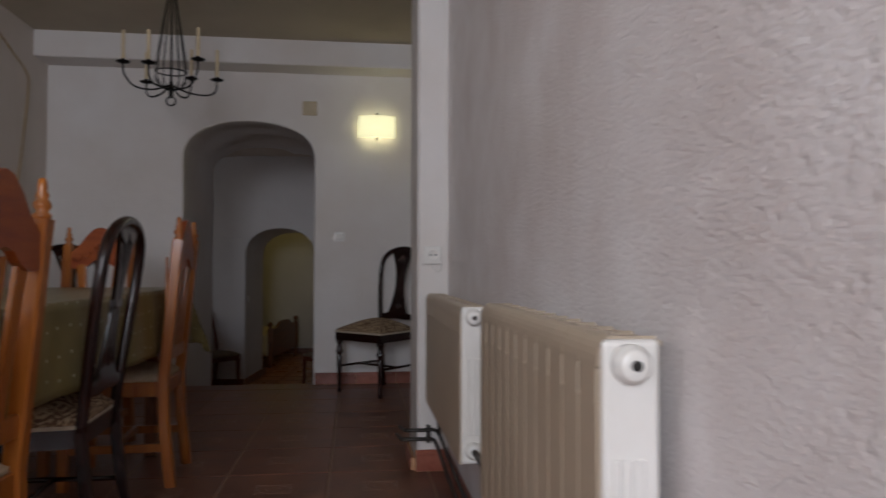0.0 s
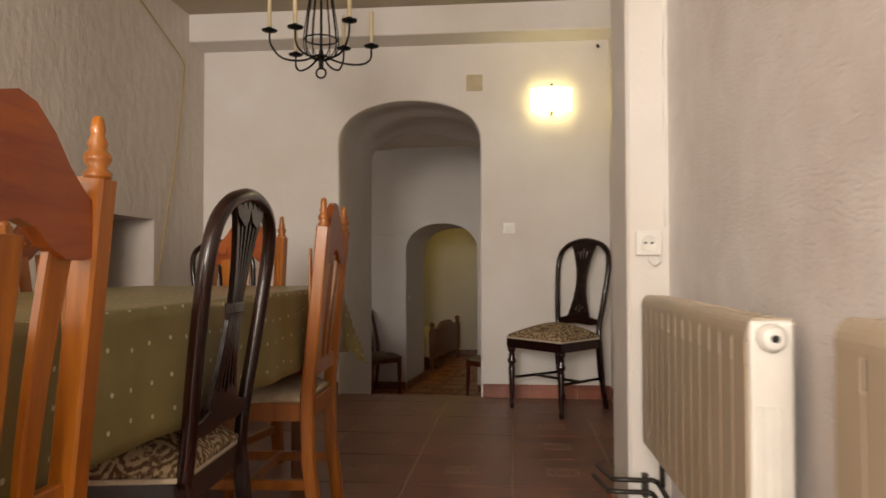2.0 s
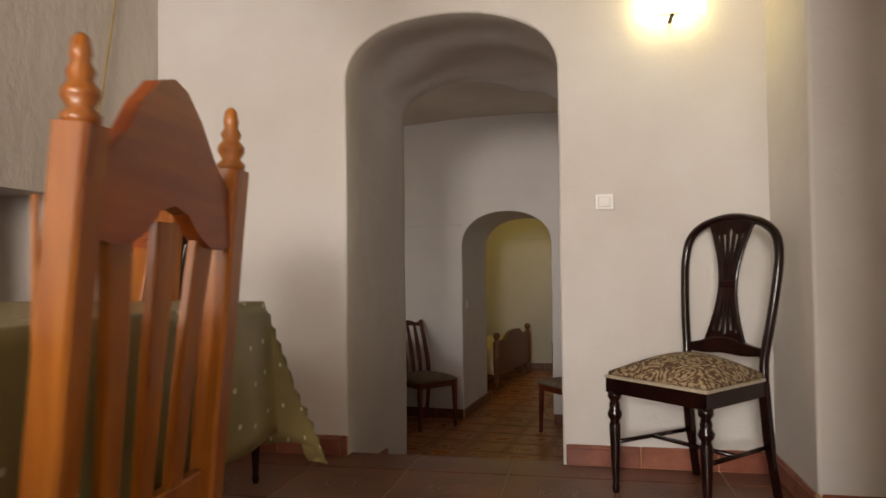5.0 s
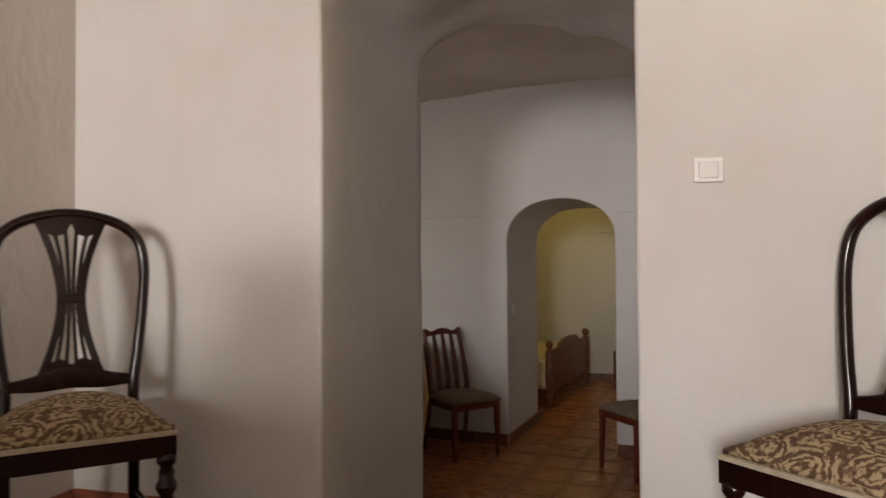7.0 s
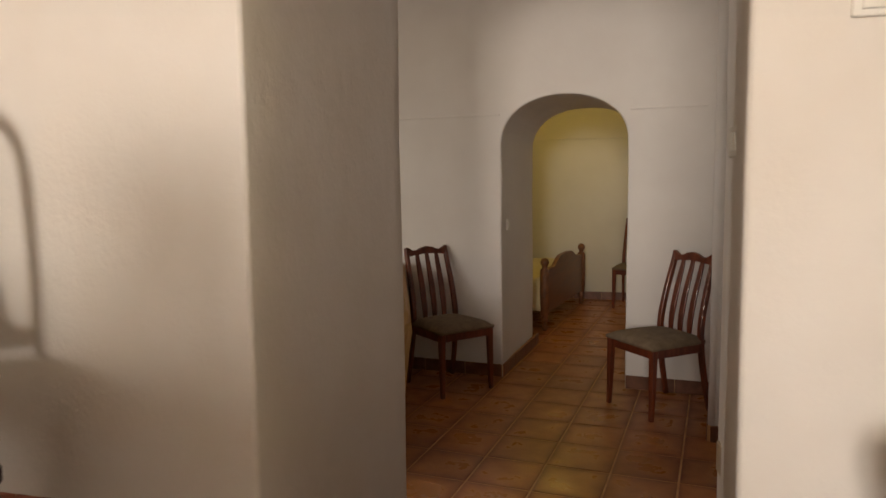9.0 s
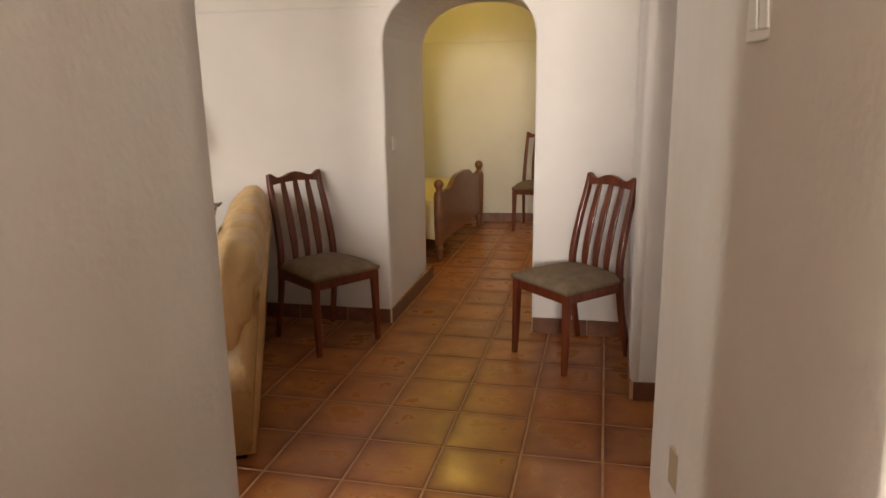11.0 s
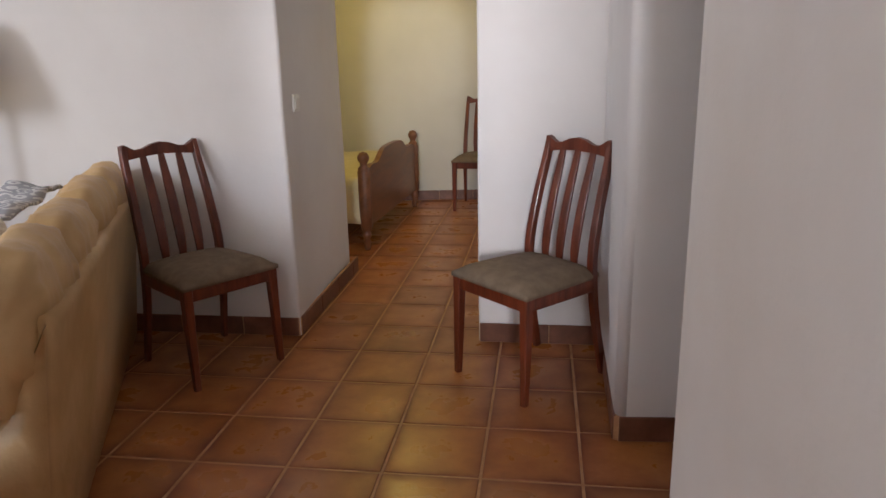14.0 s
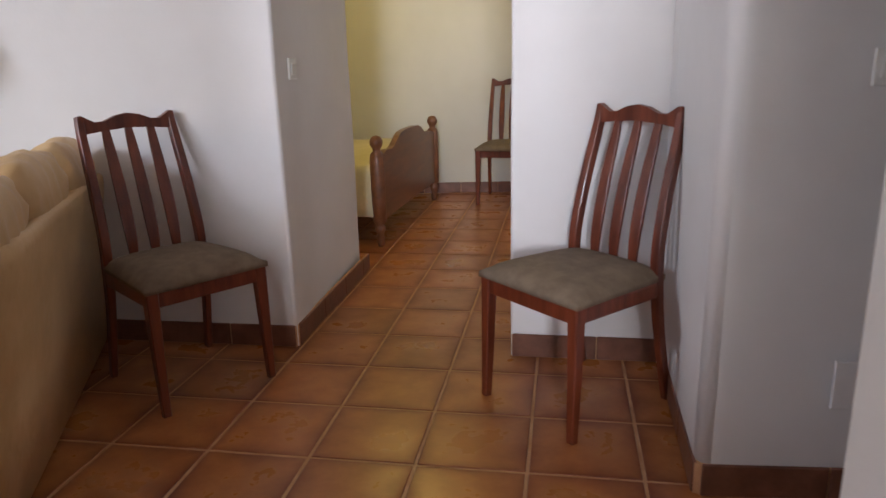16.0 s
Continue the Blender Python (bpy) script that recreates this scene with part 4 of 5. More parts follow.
socket = thing("wall_socket", (-0.082, 4.336, 0.995), "white double wall socket with a short looped cable on the pier", "socket")
part("plate", plate_face(bmesh.new(), 0.085, 0.085, 0.016), PLASTIC, socket)
well = part("well", lathe(bmesh.new(), [(0.030, 0), (0.030, 0.003), (0.026, 0.003), (0.024, 0.001)], 20, pose(0, -0.016, 0, 90, 0, 0)), WHITE_ENAMEL, socket, "round socket well", True)
for s in (-1, 1):
    # raised dark disc stands for the shade inside the hole
    part("pin_hole_shade", lathe(bmesh.new(), [(0.0045, 0), (0.0045, 0.002), (0.002, 0.0022)], 8, pose(s * 0.011, -0.018, 0, 90, 0, 0)), DARK, well, "dark disc painted as the shade in a pin hole")
part("cable_loop", sweep(bmesh.new(), smooth_path([(0.0, -0.006, -0.04), (0.004, -0.010, -0.062), (0.022, -0.012, -0.075), (0.038, -0.010, -0.062), (0.042, -0.006, -0.035)], 5), 0.0035, sides=6), PLASTIC, socket, "short white cable loop", True)
tagged(link_mesh("white_cable", sweep(bmesh.new(), smooth_path([(-0.030, 4.345, 2.68), (-0.028, 4.344, 2.2), (-0.022, 4.344, 1.75), (-0.024, 4.344, 1.4), (-0.021, 4.344, 1.05)], 6), 0.0032, sides=6), PLASTIC, None, True), "thin white cable running down the pier", "cable")

tagged(link_mesh("junction_cover", box(bmesh.new(), (-0.866, Y_END - 0.008, 2.160), (-0.752, Y_END - 0.0005, 2.275), 0.003), TAN_COVER), "square tan junction box cover above the arch", "junction box")
hook = smooth_path([(0.06, 6.80, 2.44), (0.045, 6.74, 2.44), (0.035, 6.71, 2.425), (0.045, 6.70, 2.405)], 4)
tagged(link_mesh("wall_hook", sweep(bmesh.new(), hook, 0.006, sides=6), IRON, None, True), "small dark iron hook near the beam", "hook")
wire = smooth_path([(-2.792, 5.55, 2.64), (-2.792, 5.93, 2.53), (-2.790, 6.20, 2.43), (-2.790, 6.445, 2.33), (-2.790, 6.47, 2.23), (-2.788, 6.415, 1.93), (-2.786, 6.33, 1.55), (-2.786, 6.225, 1.20), (-2.788, 6.12, 0.84), (-2.792, 6.02, 0.55)], 6)
tagged(link_mesh("wall_cable", sweep(bmesh.new(), wire, 0.0045, sides=6), CABLE, None, True), "yellowed cable looping down the hand-plastered wall", "cable")

# ---- sconce ----
sconce = thing("wall_sconce", (-0.272, Y_END, 2.07), "frosted glass wall sconce, lit and glowing yellow", "wall lamp")
bm = bmesh.new()
rows = []
for k in range(13):
    a = -1 + 2 * k / 12
    rows.append([bm.verts.new((0.145 * a, -0.045 - 0.055 * (1 - a * a), z)) for z in (-0.085, 0.085)])
for a, b in zip(rows, rows[1:]):
    bm.faces.new((a[0], b[0], b[1], a[1]))
glass = part("glass", bm, LIT_GLASS, sconce, "curved glowing frosted glass", True)
glass.visible_shadow = False
solid = glass.modifiers.new("thickness", "SOLIDIFY")
solid.thickness = 0.004
for z in (-0.10, 0.092):
    part("glass_clip", box(bmesh.new(), (-0.008, -0.106, z), (0.008, -0.002, z + 0.010), 0.002), IRON, sconce, "small dark clip")
part("backplate", box(bmesh.new(), (-0.05, -0.012, -0.06), (0.05, 0, 0.06), 0.003), WHITE_ENAMEL, sconce)

# ---- chandelier ----
chand = thing("chandelier", (-1.534, 5.422, Z_CEIL), "black wrought iron chandelier with six cream candle tubes", "chandelier")
DZ = -Z_CEIL
part("stem", lathe(bmesh.new(), [(0.010, 1.945 + DZ), (0.013, 1.96 + DZ), (0.013, 2.03 + DZ), (0.007, 2.05 + DZ), (0.005, 2.62 + DZ), (0.03, 2.66 + DZ), (0.045, -0.002)], 10), IRON, chand, "", True)
part("ring", sweep(bmesh.new(), [(0.026 * math.cos(a), 0, 1.925 + DZ + 0.026 * math.sin(a)) for a in [2 * math.pi * k / 20 for k in range(20)]], 0.005, sides=6, closed=True, up=(0, 1, 0)), IRON, chand, "", True)
part("hoop", sweep(bmesh.new(), [(0.085 * math.cos(a), 0.085 * math.sin(a), 2.10 + DZ) for a in [2 * math.pi * k / 24 for k in range(24)]], 0.004, sides=6, closed=True), IRON, chand, "", True)
for k in range(12):
    a = 2 * math.pi * (k + 0.5) / 12
    c, s = math.cos(a), math.sin(a)
    rod = smooth_path([(0.012 * c, 0.012 * s, 1.99 + DZ), (0.07 * c, 0.07 * s, 2.02 + DZ), (0.090 * c, 0.090 * s, 2.10 + DZ), (0.055 * c, 0.055 * s, 2.35 + DZ), (0.012 * c, 0.012 * s, 2.62 + DZ)], 4)
    part("cage_rod", sweep(bmesh.new(), rod, 0.003, sides=5), IRON, chand, "", True)
for k in range(6):
    a = math.pi * k / 3 + 0.30
    c, s = math.cos(a), math.sin(a)
    drop = 0.0 if k % 2 else -0.05
    arm = smooth_path([(0.01 * c, 0.01 * s, 2.02 + DZ), (0.10 * c, 0.10 * s, 1.985 + DZ), (0.20 * c, 0.20 * s, 1.995 + DZ + drop * 0.3), (0.255 * c, 0.255 * s, 2.06 + DZ + drop), (0.262 * c, 0.262 * s, 2.125 + DZ + drop)], 5)
    arm_ob = part("arm", sweep(bmesh.new(), arm, 0.0055, sides=6), IRON, chand, "", True)
    part("cup", lathe(bmesh.new(), [(0.008, -0.005), (0.038, 0.004), (0.040, 0.009), (0.016, 0.010), (0.014, 0.022)], 14, pose(0.262 * c, 0.262 * s, 2.125 + DZ + drop)), IRON, arm_ob, "", True)
    part("candle", lathe(bmesh.new(), [(0.0105, 0), (0.0105, 0.165), (0.006, 0.172)], 10, pose(0.262 * c, 0.262 * s, 2.146 + DZ + drop)), CANDLE, arm_ob, "cream candle tube", True)

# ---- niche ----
# wooden panel, widened and brought forward as a dark fill for the niche
tagged(link_mesh("niche_panel", box(bmesh.new(), (X_LEFT - 0.418, NY0 + 0.004, NZ0 + 0.002), (X_LEFT - 0.30, NY1 - 0.10, NZ1 - 0.003), 0.003), NICHE_WOOD), "dark wooden panel widened to darken most of the wall niche", "panel")

# ---- sofa ----


def puff(bm, a, b, power=3.0, n=14, m=None, sag=0.0, seed=0.0):
    """A padded block: a rounded superellipsoid with soft folds."""
    mid, half = [(a[i] + b[i]) / 2 for i in range(3)], [(b[i] - a[i]) / 2 for i in range(3)]
    bmesh.ops.create_cube(bm, size=2.0)
    bmesh.ops.subdivide_edges(bm, edges=list(bm.edges), cuts=n, use_grid_fill=True)
    verts = list(bm.verts)
    for v in verts:
        d = (abs(v.co.x) ** power + abs(v.co.y) ** power + abs(v.co.z) ** power) ** (1 / power)
        p = v.co / d
        f = noise.noise(Vector((p.x * 2.2 + seed, p.y * 2.2, p.z * 2.2))) * 0.05 + noise.noise(Vector((p.x * 7 + seed, p.y * 3, p.z * 3))) * 0.02
        p = p * (1 + f)
        v.co = Vector([mid[i] + p[i] * half[i] for i in range(3)])
        v.co.z -= sag * (1 - p.x * p.x) * max(p.z, 0)
    if m is not None:
        bmesh.ops.transform(bm, matrix=m, verts=verts)
    return bm


def back_pillow(bm, w, d, h, m, seed):
    """A wide stuffed pillow with pinched ends, a piped crease and gathers running in from its seams."""
    nu, nv = 40, 36
    rings = []
    for i in range(nu + 1):
        u = -1 + 2 * i / nu
        u = math.copysign(1 - (1 - abs(u)) ** 1.5, u)
        full = (1 - abs(u) ** 5) ** 0.5 if abs(u) < 1 else 0.0
        ring = []
        for j in range(nv):
            a = 2 * math.pi * j / nv
            c, q = math.cos(a), math.sin(a)
            y = math.copysign(abs(c) ** 0.75, c) * d * (1.08 - 0.22 * max(q, 0))
            z = math.copysign(abs(q) ** 0.85, q) * h
            k = (0.42 + 0.58 * full)
            near = abs(u) ** 3
            fold = 0.13 * near * math.sin(a * 9 + seed + 2.5 * noise.noise(Vector((u * 2 + seed, c, q)))) + 0.09 * noise.noise(Vector((u * 1.6 + seed, c * 1.3, q * 1.3))) + 0.065 * noise.noise(Vector((u * 6 + seed, c * 2.2, q * 2.2)))
            crease = -0.16 * math.exp(-((q - 0.72 - 0.10 * noise.noise(Vector((u * 3, seed, 0)))) / 0.045) ** 2) * (1 if c < 0 else 0)
            r = k * (1 + fold + crease)
            ring.append(bm.verts.new(m @ Vector((u * w / 2, y * r, z * (0.75 * r + 0.25 * k)))))
        rings.append(ring)
    for a, b in zip(rings, rings[1:]):
        for j in range(nv):
            bm.faces.new((a[j], a[(j + 1) % nv], b[(j + 1) % nv], b[j]))
    bm.faces.new(rings[0][::-1])
    bm.faces.new(rings[-1])
    return bm


def sofa(x, y, turn, length, label):
    """Faces -y; its back is at +y."""
    s = thing("sofa", (x, y, F2), label, "sofa", "", turn)
    h = length / 2
    along = Matrix(((0, 0, 1, 0), (1, 0, 0, 0), (0, 1, 0, 0), (0, 0, 0, 1)))
    side = [(0.470, 0.03), (0.500, 0.30), (0.535, 0.60), (0.550, 0.695), (0.549, 0.722), (0.537, 0.736), (0.515, 0.734), (0.478, 0.66), (0.40, 0.50), (0.33, 0.43),
            (0.20, 0.40), (-0.36, 0.39), (-0.42, 0.36), (-0.44, 0.30), (-0.44, 0.03)]
    body = prism(bmesh.new(), side, -h + 0.002, h - 0.002, along)
    bmesh.ops.bevel(body, geom=[e for e in body.edges if abs(e.verts[0].co.x - e.verts[1].co.x) < 1e-5], offset=0.022, segments=3, affect="EDGES")
    part("body", body, LEATHER, s, "", True)
    for k, sx in enumerate((-1, 1)):
        part("arm_pad", puff(bmesh.new(), (sx * (h - 0.115) - 0.125, -0.46, 0.375), (sx * (h - 0.115) + 0.122, 0.33, 0.56), 3.0, 12, seed=k * 3.0), LEATHER, s, "padded leather arm", True)
    n = 4
    w = (length + 0.02) / n
    for k in range(n):
        x0 = -h - 0.01 + (k + 0.5) * w
        part("back_cushion", back_pillow(bmesh.new(), w + 0.012, 0.118, 0.232, pose(x0, 0.402, 0.665 + 0.006 * (k % 2), -17, 0, 0), k * 7.1), LEATHER, s, "puffed leather back cushion", True)
    for k in range(2):
        w2 = (length - 0.42) / 2
        x0 = -h + 0.21 + k * w2
        part("seat_cushion", puff(bmesh.new(), (x0, -0.46, 0.30), (x0 + w2, 0.34, 0.49), 4.0, 14, seed=k * 9.0), LEATHER, s, "", True)
    for sx in (-1, 1):
        for sy in (-0.38, 0.40):
            part("foot", box(bmesh.new(), (sx * (h - 0.08) - 0.03, sy - 0.03, 0), (sx * (h - 0.08) + 0.03, sy + 0.03, 0.029), 0.003), DARK_WOOD, s)
    return s


SOFA = pose(-2.835, 9.465, F2, 0, 0, -71.5)
sofa(-2.835, 9.465, -71.5, 1.86, "tan leather sofa with puffed cushions beside a slat-back chair")
pillow = thing("cushion", (0, 0, 0), "pale cushion printed with rings, on the sofa seat", "cushion")
pillow.matrix_basis = SOFA @ pose(0.16, 0.06, 0.485)
part("pillow", puff(bmesh.new(), (-0.21, -0.065, 0), (0.20, 0.065, 0.39), 3.2, 12, m=pose(0, 0, 0, -20, 0, 62)), RINGED, pillow, "", True)
bm = bmesh.new()
grid = []
for j in range(15):
    row = []
    for i in range(21):
        x, y = -0.46 + 0.86 * i / 20, -0.42 + 0.68 * j / 14
        t = min(max((y + 0.16) / 0.24, 0), 1)
        z = 0.53 + 0.05 * noise.noise(Vector((x * 7, y * 7, 1))) + 0.28 * t * t * (3 - 2 * t)
        row.append(bm.verts.new((x, y, z)))
    grid.append(row)
for a, b in zip(grid, grid[1:]):
    for i in range(20):
        bm.faces.new((a[i], a[i + 1], b[i + 1], b[i]))
throw = link_mesh("throw_blanket", bm, LACE, None, True)
throw.matrix_basis = SOFA @ pose(-0.36, 0.0, 0.0)
m2 = throw.modifiers.new("thickness", "SOLIDIFY")
m2.thickness = 0.012
tagged(throw, "crumpled grey and white patterned throw on the sofa", "throw")

armchair = thing("armchair", (-3.62, 9.62, F2), "tan leather armchair facing the sofa", "armchair", "", 70)
part("base", box(bmesh.new(), (-0.42, -0.40, 0.03), (0.42, 0.40, 0.36), 0.03), LEATHER, armchair)
part("back", puff(bmesh.new(), (-0.42, 0.16, 0.10), (0.42, 0.44, 0.86), 3.2, 12), LEATHER, armchair, "", True)
for sx in (-1, 1):
    part("armrest", puff(bmesh.new(), (sx * 0.36 - 0.10, -0.42, 0.08), (sx * 0.36 + 0.10, 0.30, 0.62), 3.5, 12, seed=sx), LEATHER, armchair, "", True)
    part("foot", box(bmesh.new(), (sx * 0.35 - 0.03, -0.34, 0), (sx * 0.35 + 0.03, 0.34, 0.029), 0.003), DARK_WOOD, armchair)
part("seat_cushion", puff(bmesh.new(), (-0.27, -0.42, 0.28), (0.27, 0.20, 0.48), 4, 12, seed=4), LEATHER, armchair, "", True)

# ---- floor lamp ----
lamp = thing("floor_lamp", (-3.41, 10.32, F2), "unlit floor lamp with cream shade on a turned wooden stem", "floor lamp")
part("base", lathe(bmesh.new(), [(0.14, 0), (0.14, 0.02), (0.10, 0.035), (0.03, 0.05)], 24), RED_WOOD, lamp, "", True)
part("stem", lathe(bmesh.new(), [(0.026, 0.045), (0.018, 0.10), (0.026, 0.14), (0.016, 0.20), (0.019, 0.55), (0.028, 0.60), (0.017, 0.64), (0.017, 1.17), (0.026, 1.21), (0.014, 1.24), (0.010, 1.42)], 14), RED_WOOD, lamp, "", True)
bm = bmesh.new()
rows = [[bm.verts.new((r * math.cos(2 * math.pi * k / 40), r * math.sin(2 * math.pi * k / 40), z)) for k in range(40)] for r, z in ((0.205, 1.27), (0.10, 1.55))]
for k in range(40):
    bm.faces.new((rows[0][k], rows[0][(k + 1) % 40], rows[1][(k + 1) % 40], rows[1][k]))
shade = part("shade", bm, LAMPSHADE, lamp, "cream linen cone shade", True)
solid = shade.modifiers.new("thickness", "SOLIDIFY")
solid.thickness = 0.003
part("shade_ring", sweep(bmesh.new(), [(-0.100, 0, 1.545), (0, 0, 1.52), (0.100, 0, 1.545)], 0.003, sides=5), IRON, lamp)
part("shade_holder", lathe(bmesh.new(), [(0.006, 1.41), (0.006, 1.525)], 6), IRON, lamp)

# ---- bed ----
bed = thing("bed", (-1.72, 12.08, F2), "brown pine bed with a scrolled footboard and cream coverlet", "bed", "", -9.5)
W = 1.52
for y in (0, W):
    post = part("bed_post", lathe(bmesh.new(), [(0.018, 0), (0.026, 0.03), (0.022, 0.08), (0.034, 0.10), (0.034, 0.125), (0.024, 0.14), (0.042, 0.16), (0.046, 0.30), (0.046, 0.56), (0.040, 0.590), (0.024, 0.606), (0.026, 0.622), (0.040, 0.645), (0.042, 0.668), (0.028, 0.694), (0.006, 0.702)], 16, pose(0, y, 0)), BED_WOOD, bed, "turned post with a ball top", True)
top = []
for k in range(25):
    t = k / 24
    w = abs(2 * t - 1)
    z = 0.575 + 0.105 * (1 / (1 + math.exp((w - 0.50) * 14))) + 0.022 * math.exp(-((w - 0.80) / 0.10) ** 2)
    top.append((0.03 + (W - 0.06) * t, z))
outline = top[::-1] + [(0.03, 0.165), (W - 0.03, 0.165)]
part("footboard", prism(bmesh.new(), outline, -0.020, 0.020, Matrix(((0, 0, 1, 0), (1, 0, 0, 0), (0, 1, 0, 0), (0, 0, 0, 1)))), BED_WOOD, bed)
part("mattress", box(bmesh.new(), (-1.95, 0.03, 0.24), (-0.025, W - 0.03, 0.50), 0.05, 4), SHEET, bed)
cover = bmesh.new()
grid = []
for j in range(33):
    row = []
    for i in range(31):
        x = -1.94 + 1.918 * i / 30
        s = j / 32 * (W + 0.66) - 0.33
        over = -s if s < 0 else (s - W if s > W else 0)
        y = min(max(s, 0), W)
        y += (-1 if s < 0 else 1) * (0.02 + 0.05 * over + 0.018 * math.sin(x * 17) * min(over * 6, 1)) if over else 0
        z = 0.515 - over * 0.98 + 0.012 * noise.noise(Vector((x * 4, s * 4, 0)))
        row.append(cover.verts.new((x, y, z)))
    grid.append(row)
for a, b in zip(grid, grid[1:]):
    for i in range(30):
        cover.faces.new((a[i], a[i + 1], b[i + 1], b[i]))
cov = part("coverlet", cover, COVERLET, bed, "cream coverlet hanging over the side", True)
solid = cov.modifiers.new("thickness", "SOLIDIFY")
solid.thickness = 0.01
for y in (0.02, W - 0.02):
    part("side_rail", box(bmesh.new(), (-1.95, y - 0.014, 0.20), (-0.02, y + 0.014, 0.235), 0.004), BED_WOOD, bed)
for y in (0.06, W - 0.06):
    part("bed_leg", box(bmesh.new(), (-1.93, y - 0.03, 0), (-1.87, y + 0.03, 0.199), 0.004), BED_WOOD, bed)

# ---- ledges ----
bm = bmesh.new()
box(bm, (-3.2, -0.010, 1.312), (-0.445, 0.02, 1.326), 0.003, 1, R2)
box(bm, (0.462, -0.010, 1.312), (0.95, 0.02, 1.326), 0.003, 1, R2)
structure("trim", bm, ROOM2_WALL, "thin plaster ledge along the sitting room wall", "trim")
bm = box(bmesh.new(), (-4.6, 13.885, 1.30), (1.1, 13.91, 1.315), 0.003, 1)
structure("trim_bedroom", bm, CREAM_WALL, "thin plaster ledge along the bedroom wall", "trim")

# ---- skirting, in pieces ----


def skirting(name, a, b, z, mat, label, height=0.095, piece=0.325, thick=0.011, ridge=True):
    """Skirting tiles from a to b, proud to the right of that line."""
    a, b = Vector((*a, z)), Vector((*b, z))
    d = b - a
    m = Matrix.Translation(a) @ Matrix.Rotation(math.atan2(d.y, d.x), 4, "Z")
    base = tagged(link_mesh(name, box(bmesh.new(), (0, -thick * 0.55, 0), (d.length, 0.01, height - 0.004), 0.0), GROUT), label, "skirting", kind="structure")
    base.matrix_basis = m
    x, cache = 0.0, {}
    while x < d.length - 0.01:
        w = min(piece, d.length - x)
        key = round(w, 4)
        if key not in cache:
            bm = box(bmesh.new(), (0.002, -thick, 0.002), (w - 0.002, -0.001, height), 0.003, 1)
            if ridge:
                box(bm, (0.002, -thick - 0.004, height - 0.026), (w - 0.002, -thick + 0.002, height - 0.014), 0.002, 1)
            me = bpy.data.meshes.new("skirting_tile")
            bmesh.ops.recalc_face_normals(bm, faces=bm.faces)
            bm.to_mesh(me)
            bm.free()
            me.materials.append(mat)
            cache[key] = me
        ob = new("skirting_tile", cache[key])
        ob.parent = base
        ob.location = (x, 0, 0)
        x += piece


SKIRT2 = surface("brown_skirting_tile", (0.137, 0.052, 0.029), (0.227, 0.094, 0.055), 9.0, 0.4, 0.2, 30.0, per_object=0.1)
skirting("baseboard", (-0.755, Y_END), (0.12, Y_END), 0, SKIRT, "glazed terracotta skirting at the end wall")
skirting("baseboard_arch", (X_LEFT, Y_END), (-1.79, Y_END), 0, SKIRT, "worn terracotta skirting at the end wall")
skirting("baseboard_jamb", (-1.770, 6.90), (-1.756, 7.36), -0.2, SKIRT, "terracotta skirting above the first step", 0.10)
skirting("baseboard_corner", (0.122, 6.79), (0.122, 6.25), 0, SKIRT, "terracotta skirting on the return wall")
skirting("baseboard_reveal", (0.135, 6.245), (0.9, 6.245), 0, SKIRT, "terracotta skirting in the side opening")
skirting("baseboard_pier", (-0.160, 4.336), (-0.018, 4.336), 0, SKIRT, "chipped terracotta skirting at the pier's foot", 0.10)
skirting("baseboard_pier_side", (-0.172, 4.66), (-0.170, 4.36), 0, SKIRT, "terracotta skirting on the pier's side", 0.06)
skirting("baseboard_east", (X_RIGHT, 4.33), (X_RIGHT, -1.4), 0, SKIRT, "terracotta skirting under the radiators", 0.10)
skirting("baseboard_west", (X_LEFT, -1.4), (X_LEFT, 6.8), 0, SKIRT, "terracotta skirting at the hand-plastered wall")


def in_r2(u, v):
    p = R2 @ Vector((u, v, 0))
    return (p.x, p.y)


skirting("baseboard_sitting", in_r2(-3.0, 0), in_r2(-0.437, 0), F2, SKIRT2, "brown tiled skirting at the sitting room wall", ridge=False)
skirting("baseboard_sitting_right", in_r2(0.455, 0), in_r2(1.02, 0), F2, SKIRT2, "brown tiled skirting beside the doorway", ridge=False)
skirting("baseboard_doorway", in_r2(-0.435, 0.012), in_r2(-0.435, 1.12), F2, SKIRT2, "brown tiled skirting in the doorway reveal", ridge=False)
skirting("baseboard_block", (-0.395, 10.36), (-0.523, 9.44), F2, SKIRT2, "brown tiled skirting on the corner block", ridge=False)
skirting("baseboard_alcove", (-0.515, 9.435), (0.7, 9.385), F2, SKIRT2, "brown tiled skirting at the alcove", ridge=False)
skirting("baseboard_bedroom", (-4.5, 13.9), (1.1, 13.9), F2, SKIRT2, "brown tiled skirting at the bedroom wall", ridge=False)

# ---- floor tiles ----


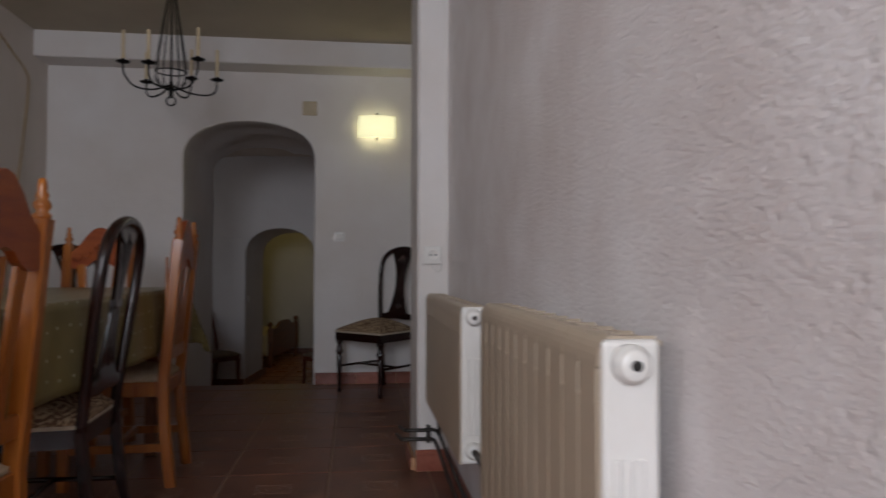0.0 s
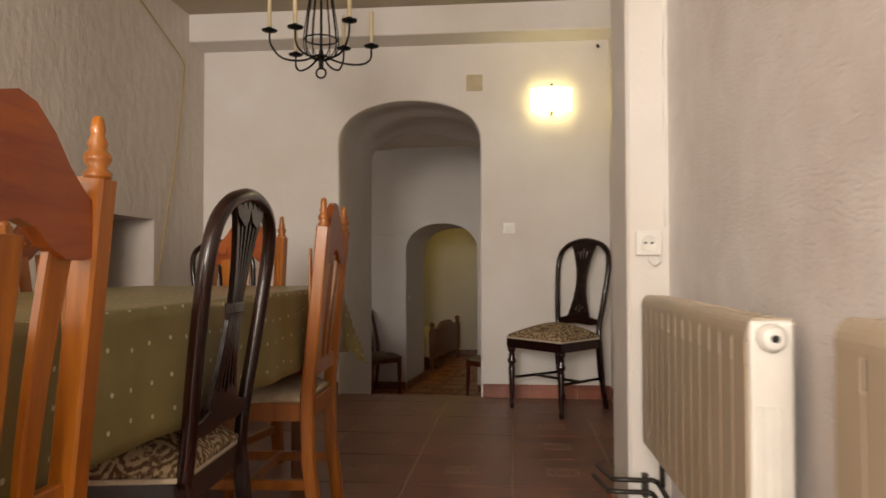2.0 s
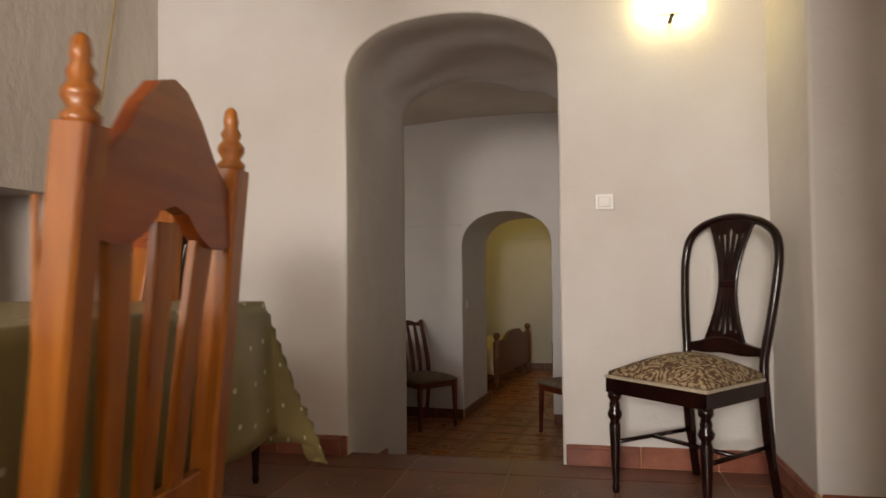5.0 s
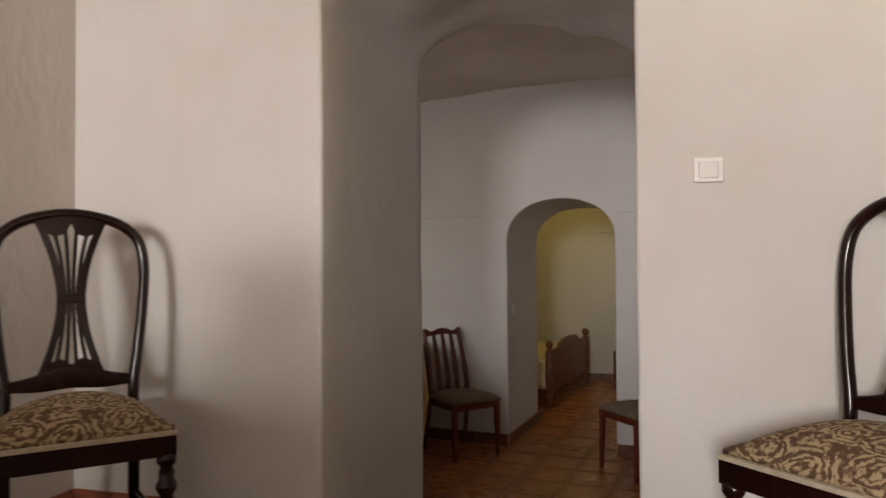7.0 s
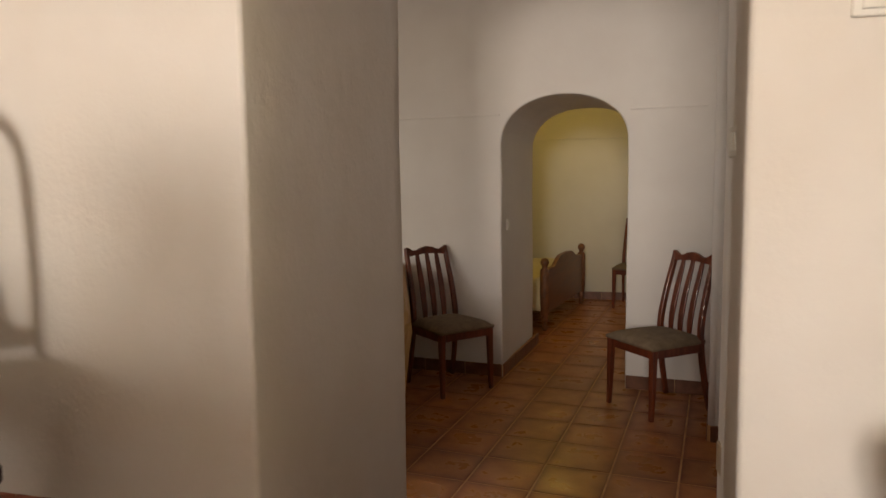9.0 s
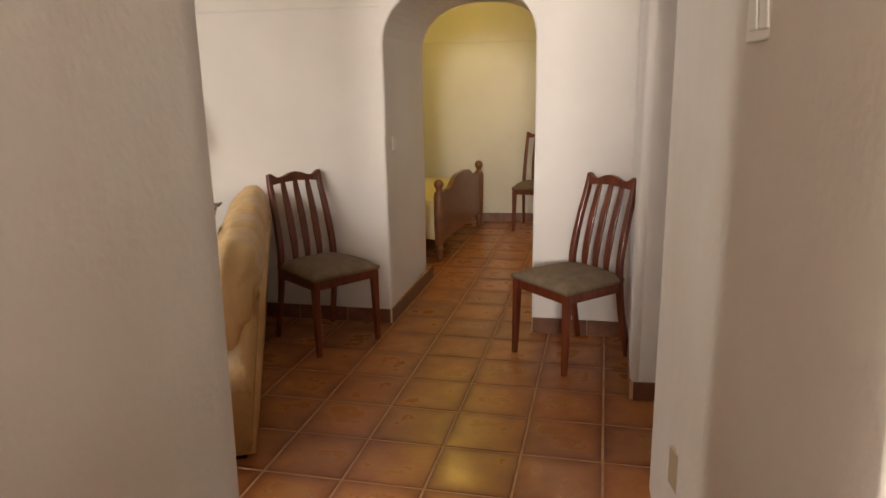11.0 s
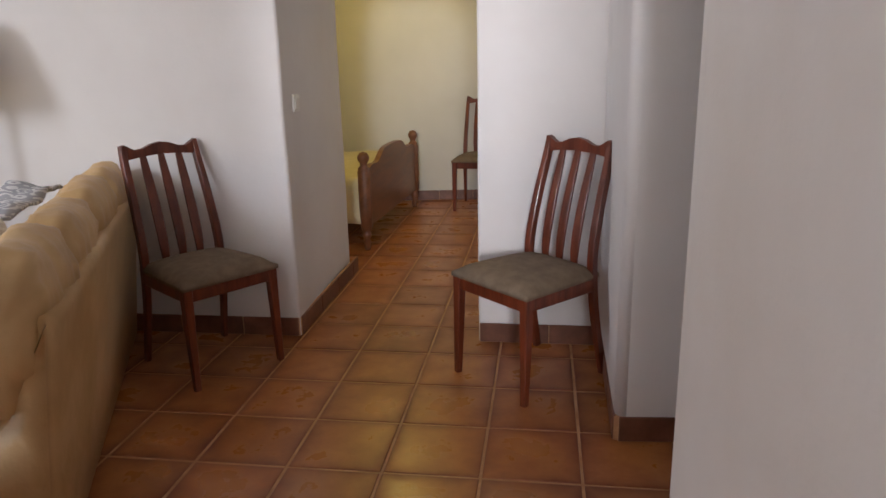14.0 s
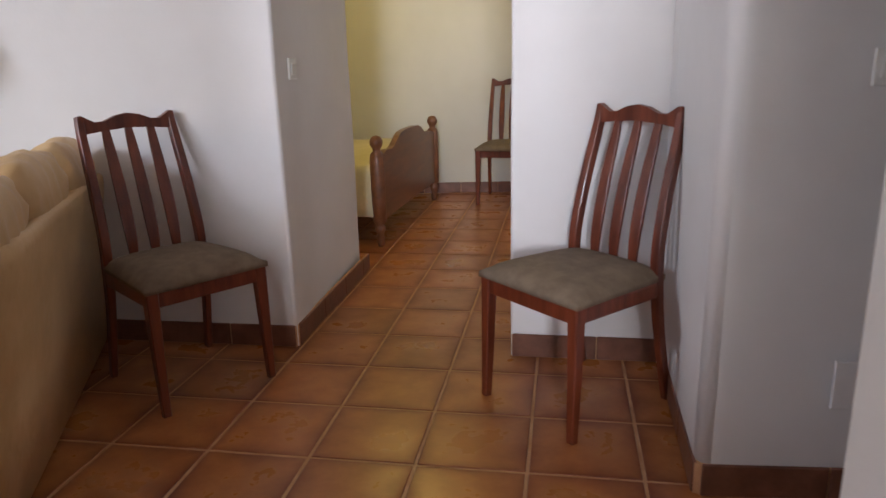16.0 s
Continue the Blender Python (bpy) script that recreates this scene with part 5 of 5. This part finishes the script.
def tile_mesh(w, d, mat, extra=None):
    bm = bmesh.new()
    g, h = 0.0035 if extra else 0.0040, 0.0
    top = [(g + 0.003, g + 0.003), (w - g - 0.003, g + 0.003), (w - g - 0.003, d - g - 0.003), (g + 0.003, d - g - 0.003)]
    low = [(g, g), (w - g, g), (w - g, d - g), (g, d - g)]
    prism_low = [bm.verts.new((x, y, -0.014)) for x, y in low]
    mid = [bm.verts.new((x, y, -0.003)) for x, y in low]
    up = [bm.verts.new((x, y, h)) for x, y in top]
    for a, b in ((prism_low, mid), (mid, up)):
        for i in range(4):
            bm.faces.new((a[i], a[(i + 1) % 4], b[(i + 1) % 4], b[i]))
    bm.faces.new(up)
    if extra and w > 0.4 and d > 0.4:
        for r0, r1, n, turn in ((0.105, 0.098, 4, math.pi / 4), (0.068, 0.060, 12, 0), (0.036, 0.028, 8, 0)):
            ring = []
            for r, z in ((r0, 0.0004), ((r0 + r1) / 2, 0.0016), (r1, 0.0004)):
                ring.append([bm.verts.new((w / 2 + r * math.cos(turn + 2 * math.pi * k / n), d / 2 + 0.8 * r * math.sin(turn + 2 * math.pi * k / n), z)) for k in range(n)])
            for a, b in zip(ring, ring[1:]):
                for k in range(n):
                    f = bm.faces.new((a[k], a[(k + 1) % n], b[(k + 1) % n], b[k]))
                    f.material_index = 1
    me = bpy.data.meshes.new("floor_tile")
    bmesh.ops.recalc_face_normals(bm, faces=bm.faces)
    bm.to_mesh(me)
    bm.free()
    me.materials.append(mat)
    if extra:
        me.materials.append(extra)
    return me


floor_1, floor_2 = bpy.data.objects["floor"], bpy.data.objects["floor_lower"]
cache = {}
edges_y = [4.37 - 0.45 * k for k in range(13, 0, -1)] + [4.37 + 0.45 * k for k in range(6)] + [Y_END + 0.062]
for ya, yb in zip(edges_y, edges_y[1:]):
    for i in range(-5, 3):
        key = round(yb - ya, 3)
        if key not in cache:
            cache[key] = tile_mesh(0.45, yb - ya, TILE1, ROSETTE)
        ob = new("floor_tile", cache[key])
        ob.parent = floor_1
        ob.location = (-0.55 + 0.45 * i, ya, random.uniform(-0.0006, 0.0006))
square = tile_mesh(0.325, 0.325, TILE2)
G2 = pose(-1.248, 9.895, F2, 0, 0, -6.8)
for j in range(-7, 13):
    for i in range(-7, 7):
        m = G2 @ pose(0.325 * i, 0.325 * j, random.uniform(-0.0008, 0.0008), random.uniform(-0.05, 0.05), random.uniform(-0.05, 0.05), 0)
        p = m @ Vector((0.16, 0.16, 0))
        if p.y < 7.60 or p.y > 14.0 or p.x < -3.7 or p.x > 0.75:
            continue
        ob = new("floor_tile", square)
        ob.parent = floor_2
        ob.matrix_basis = m
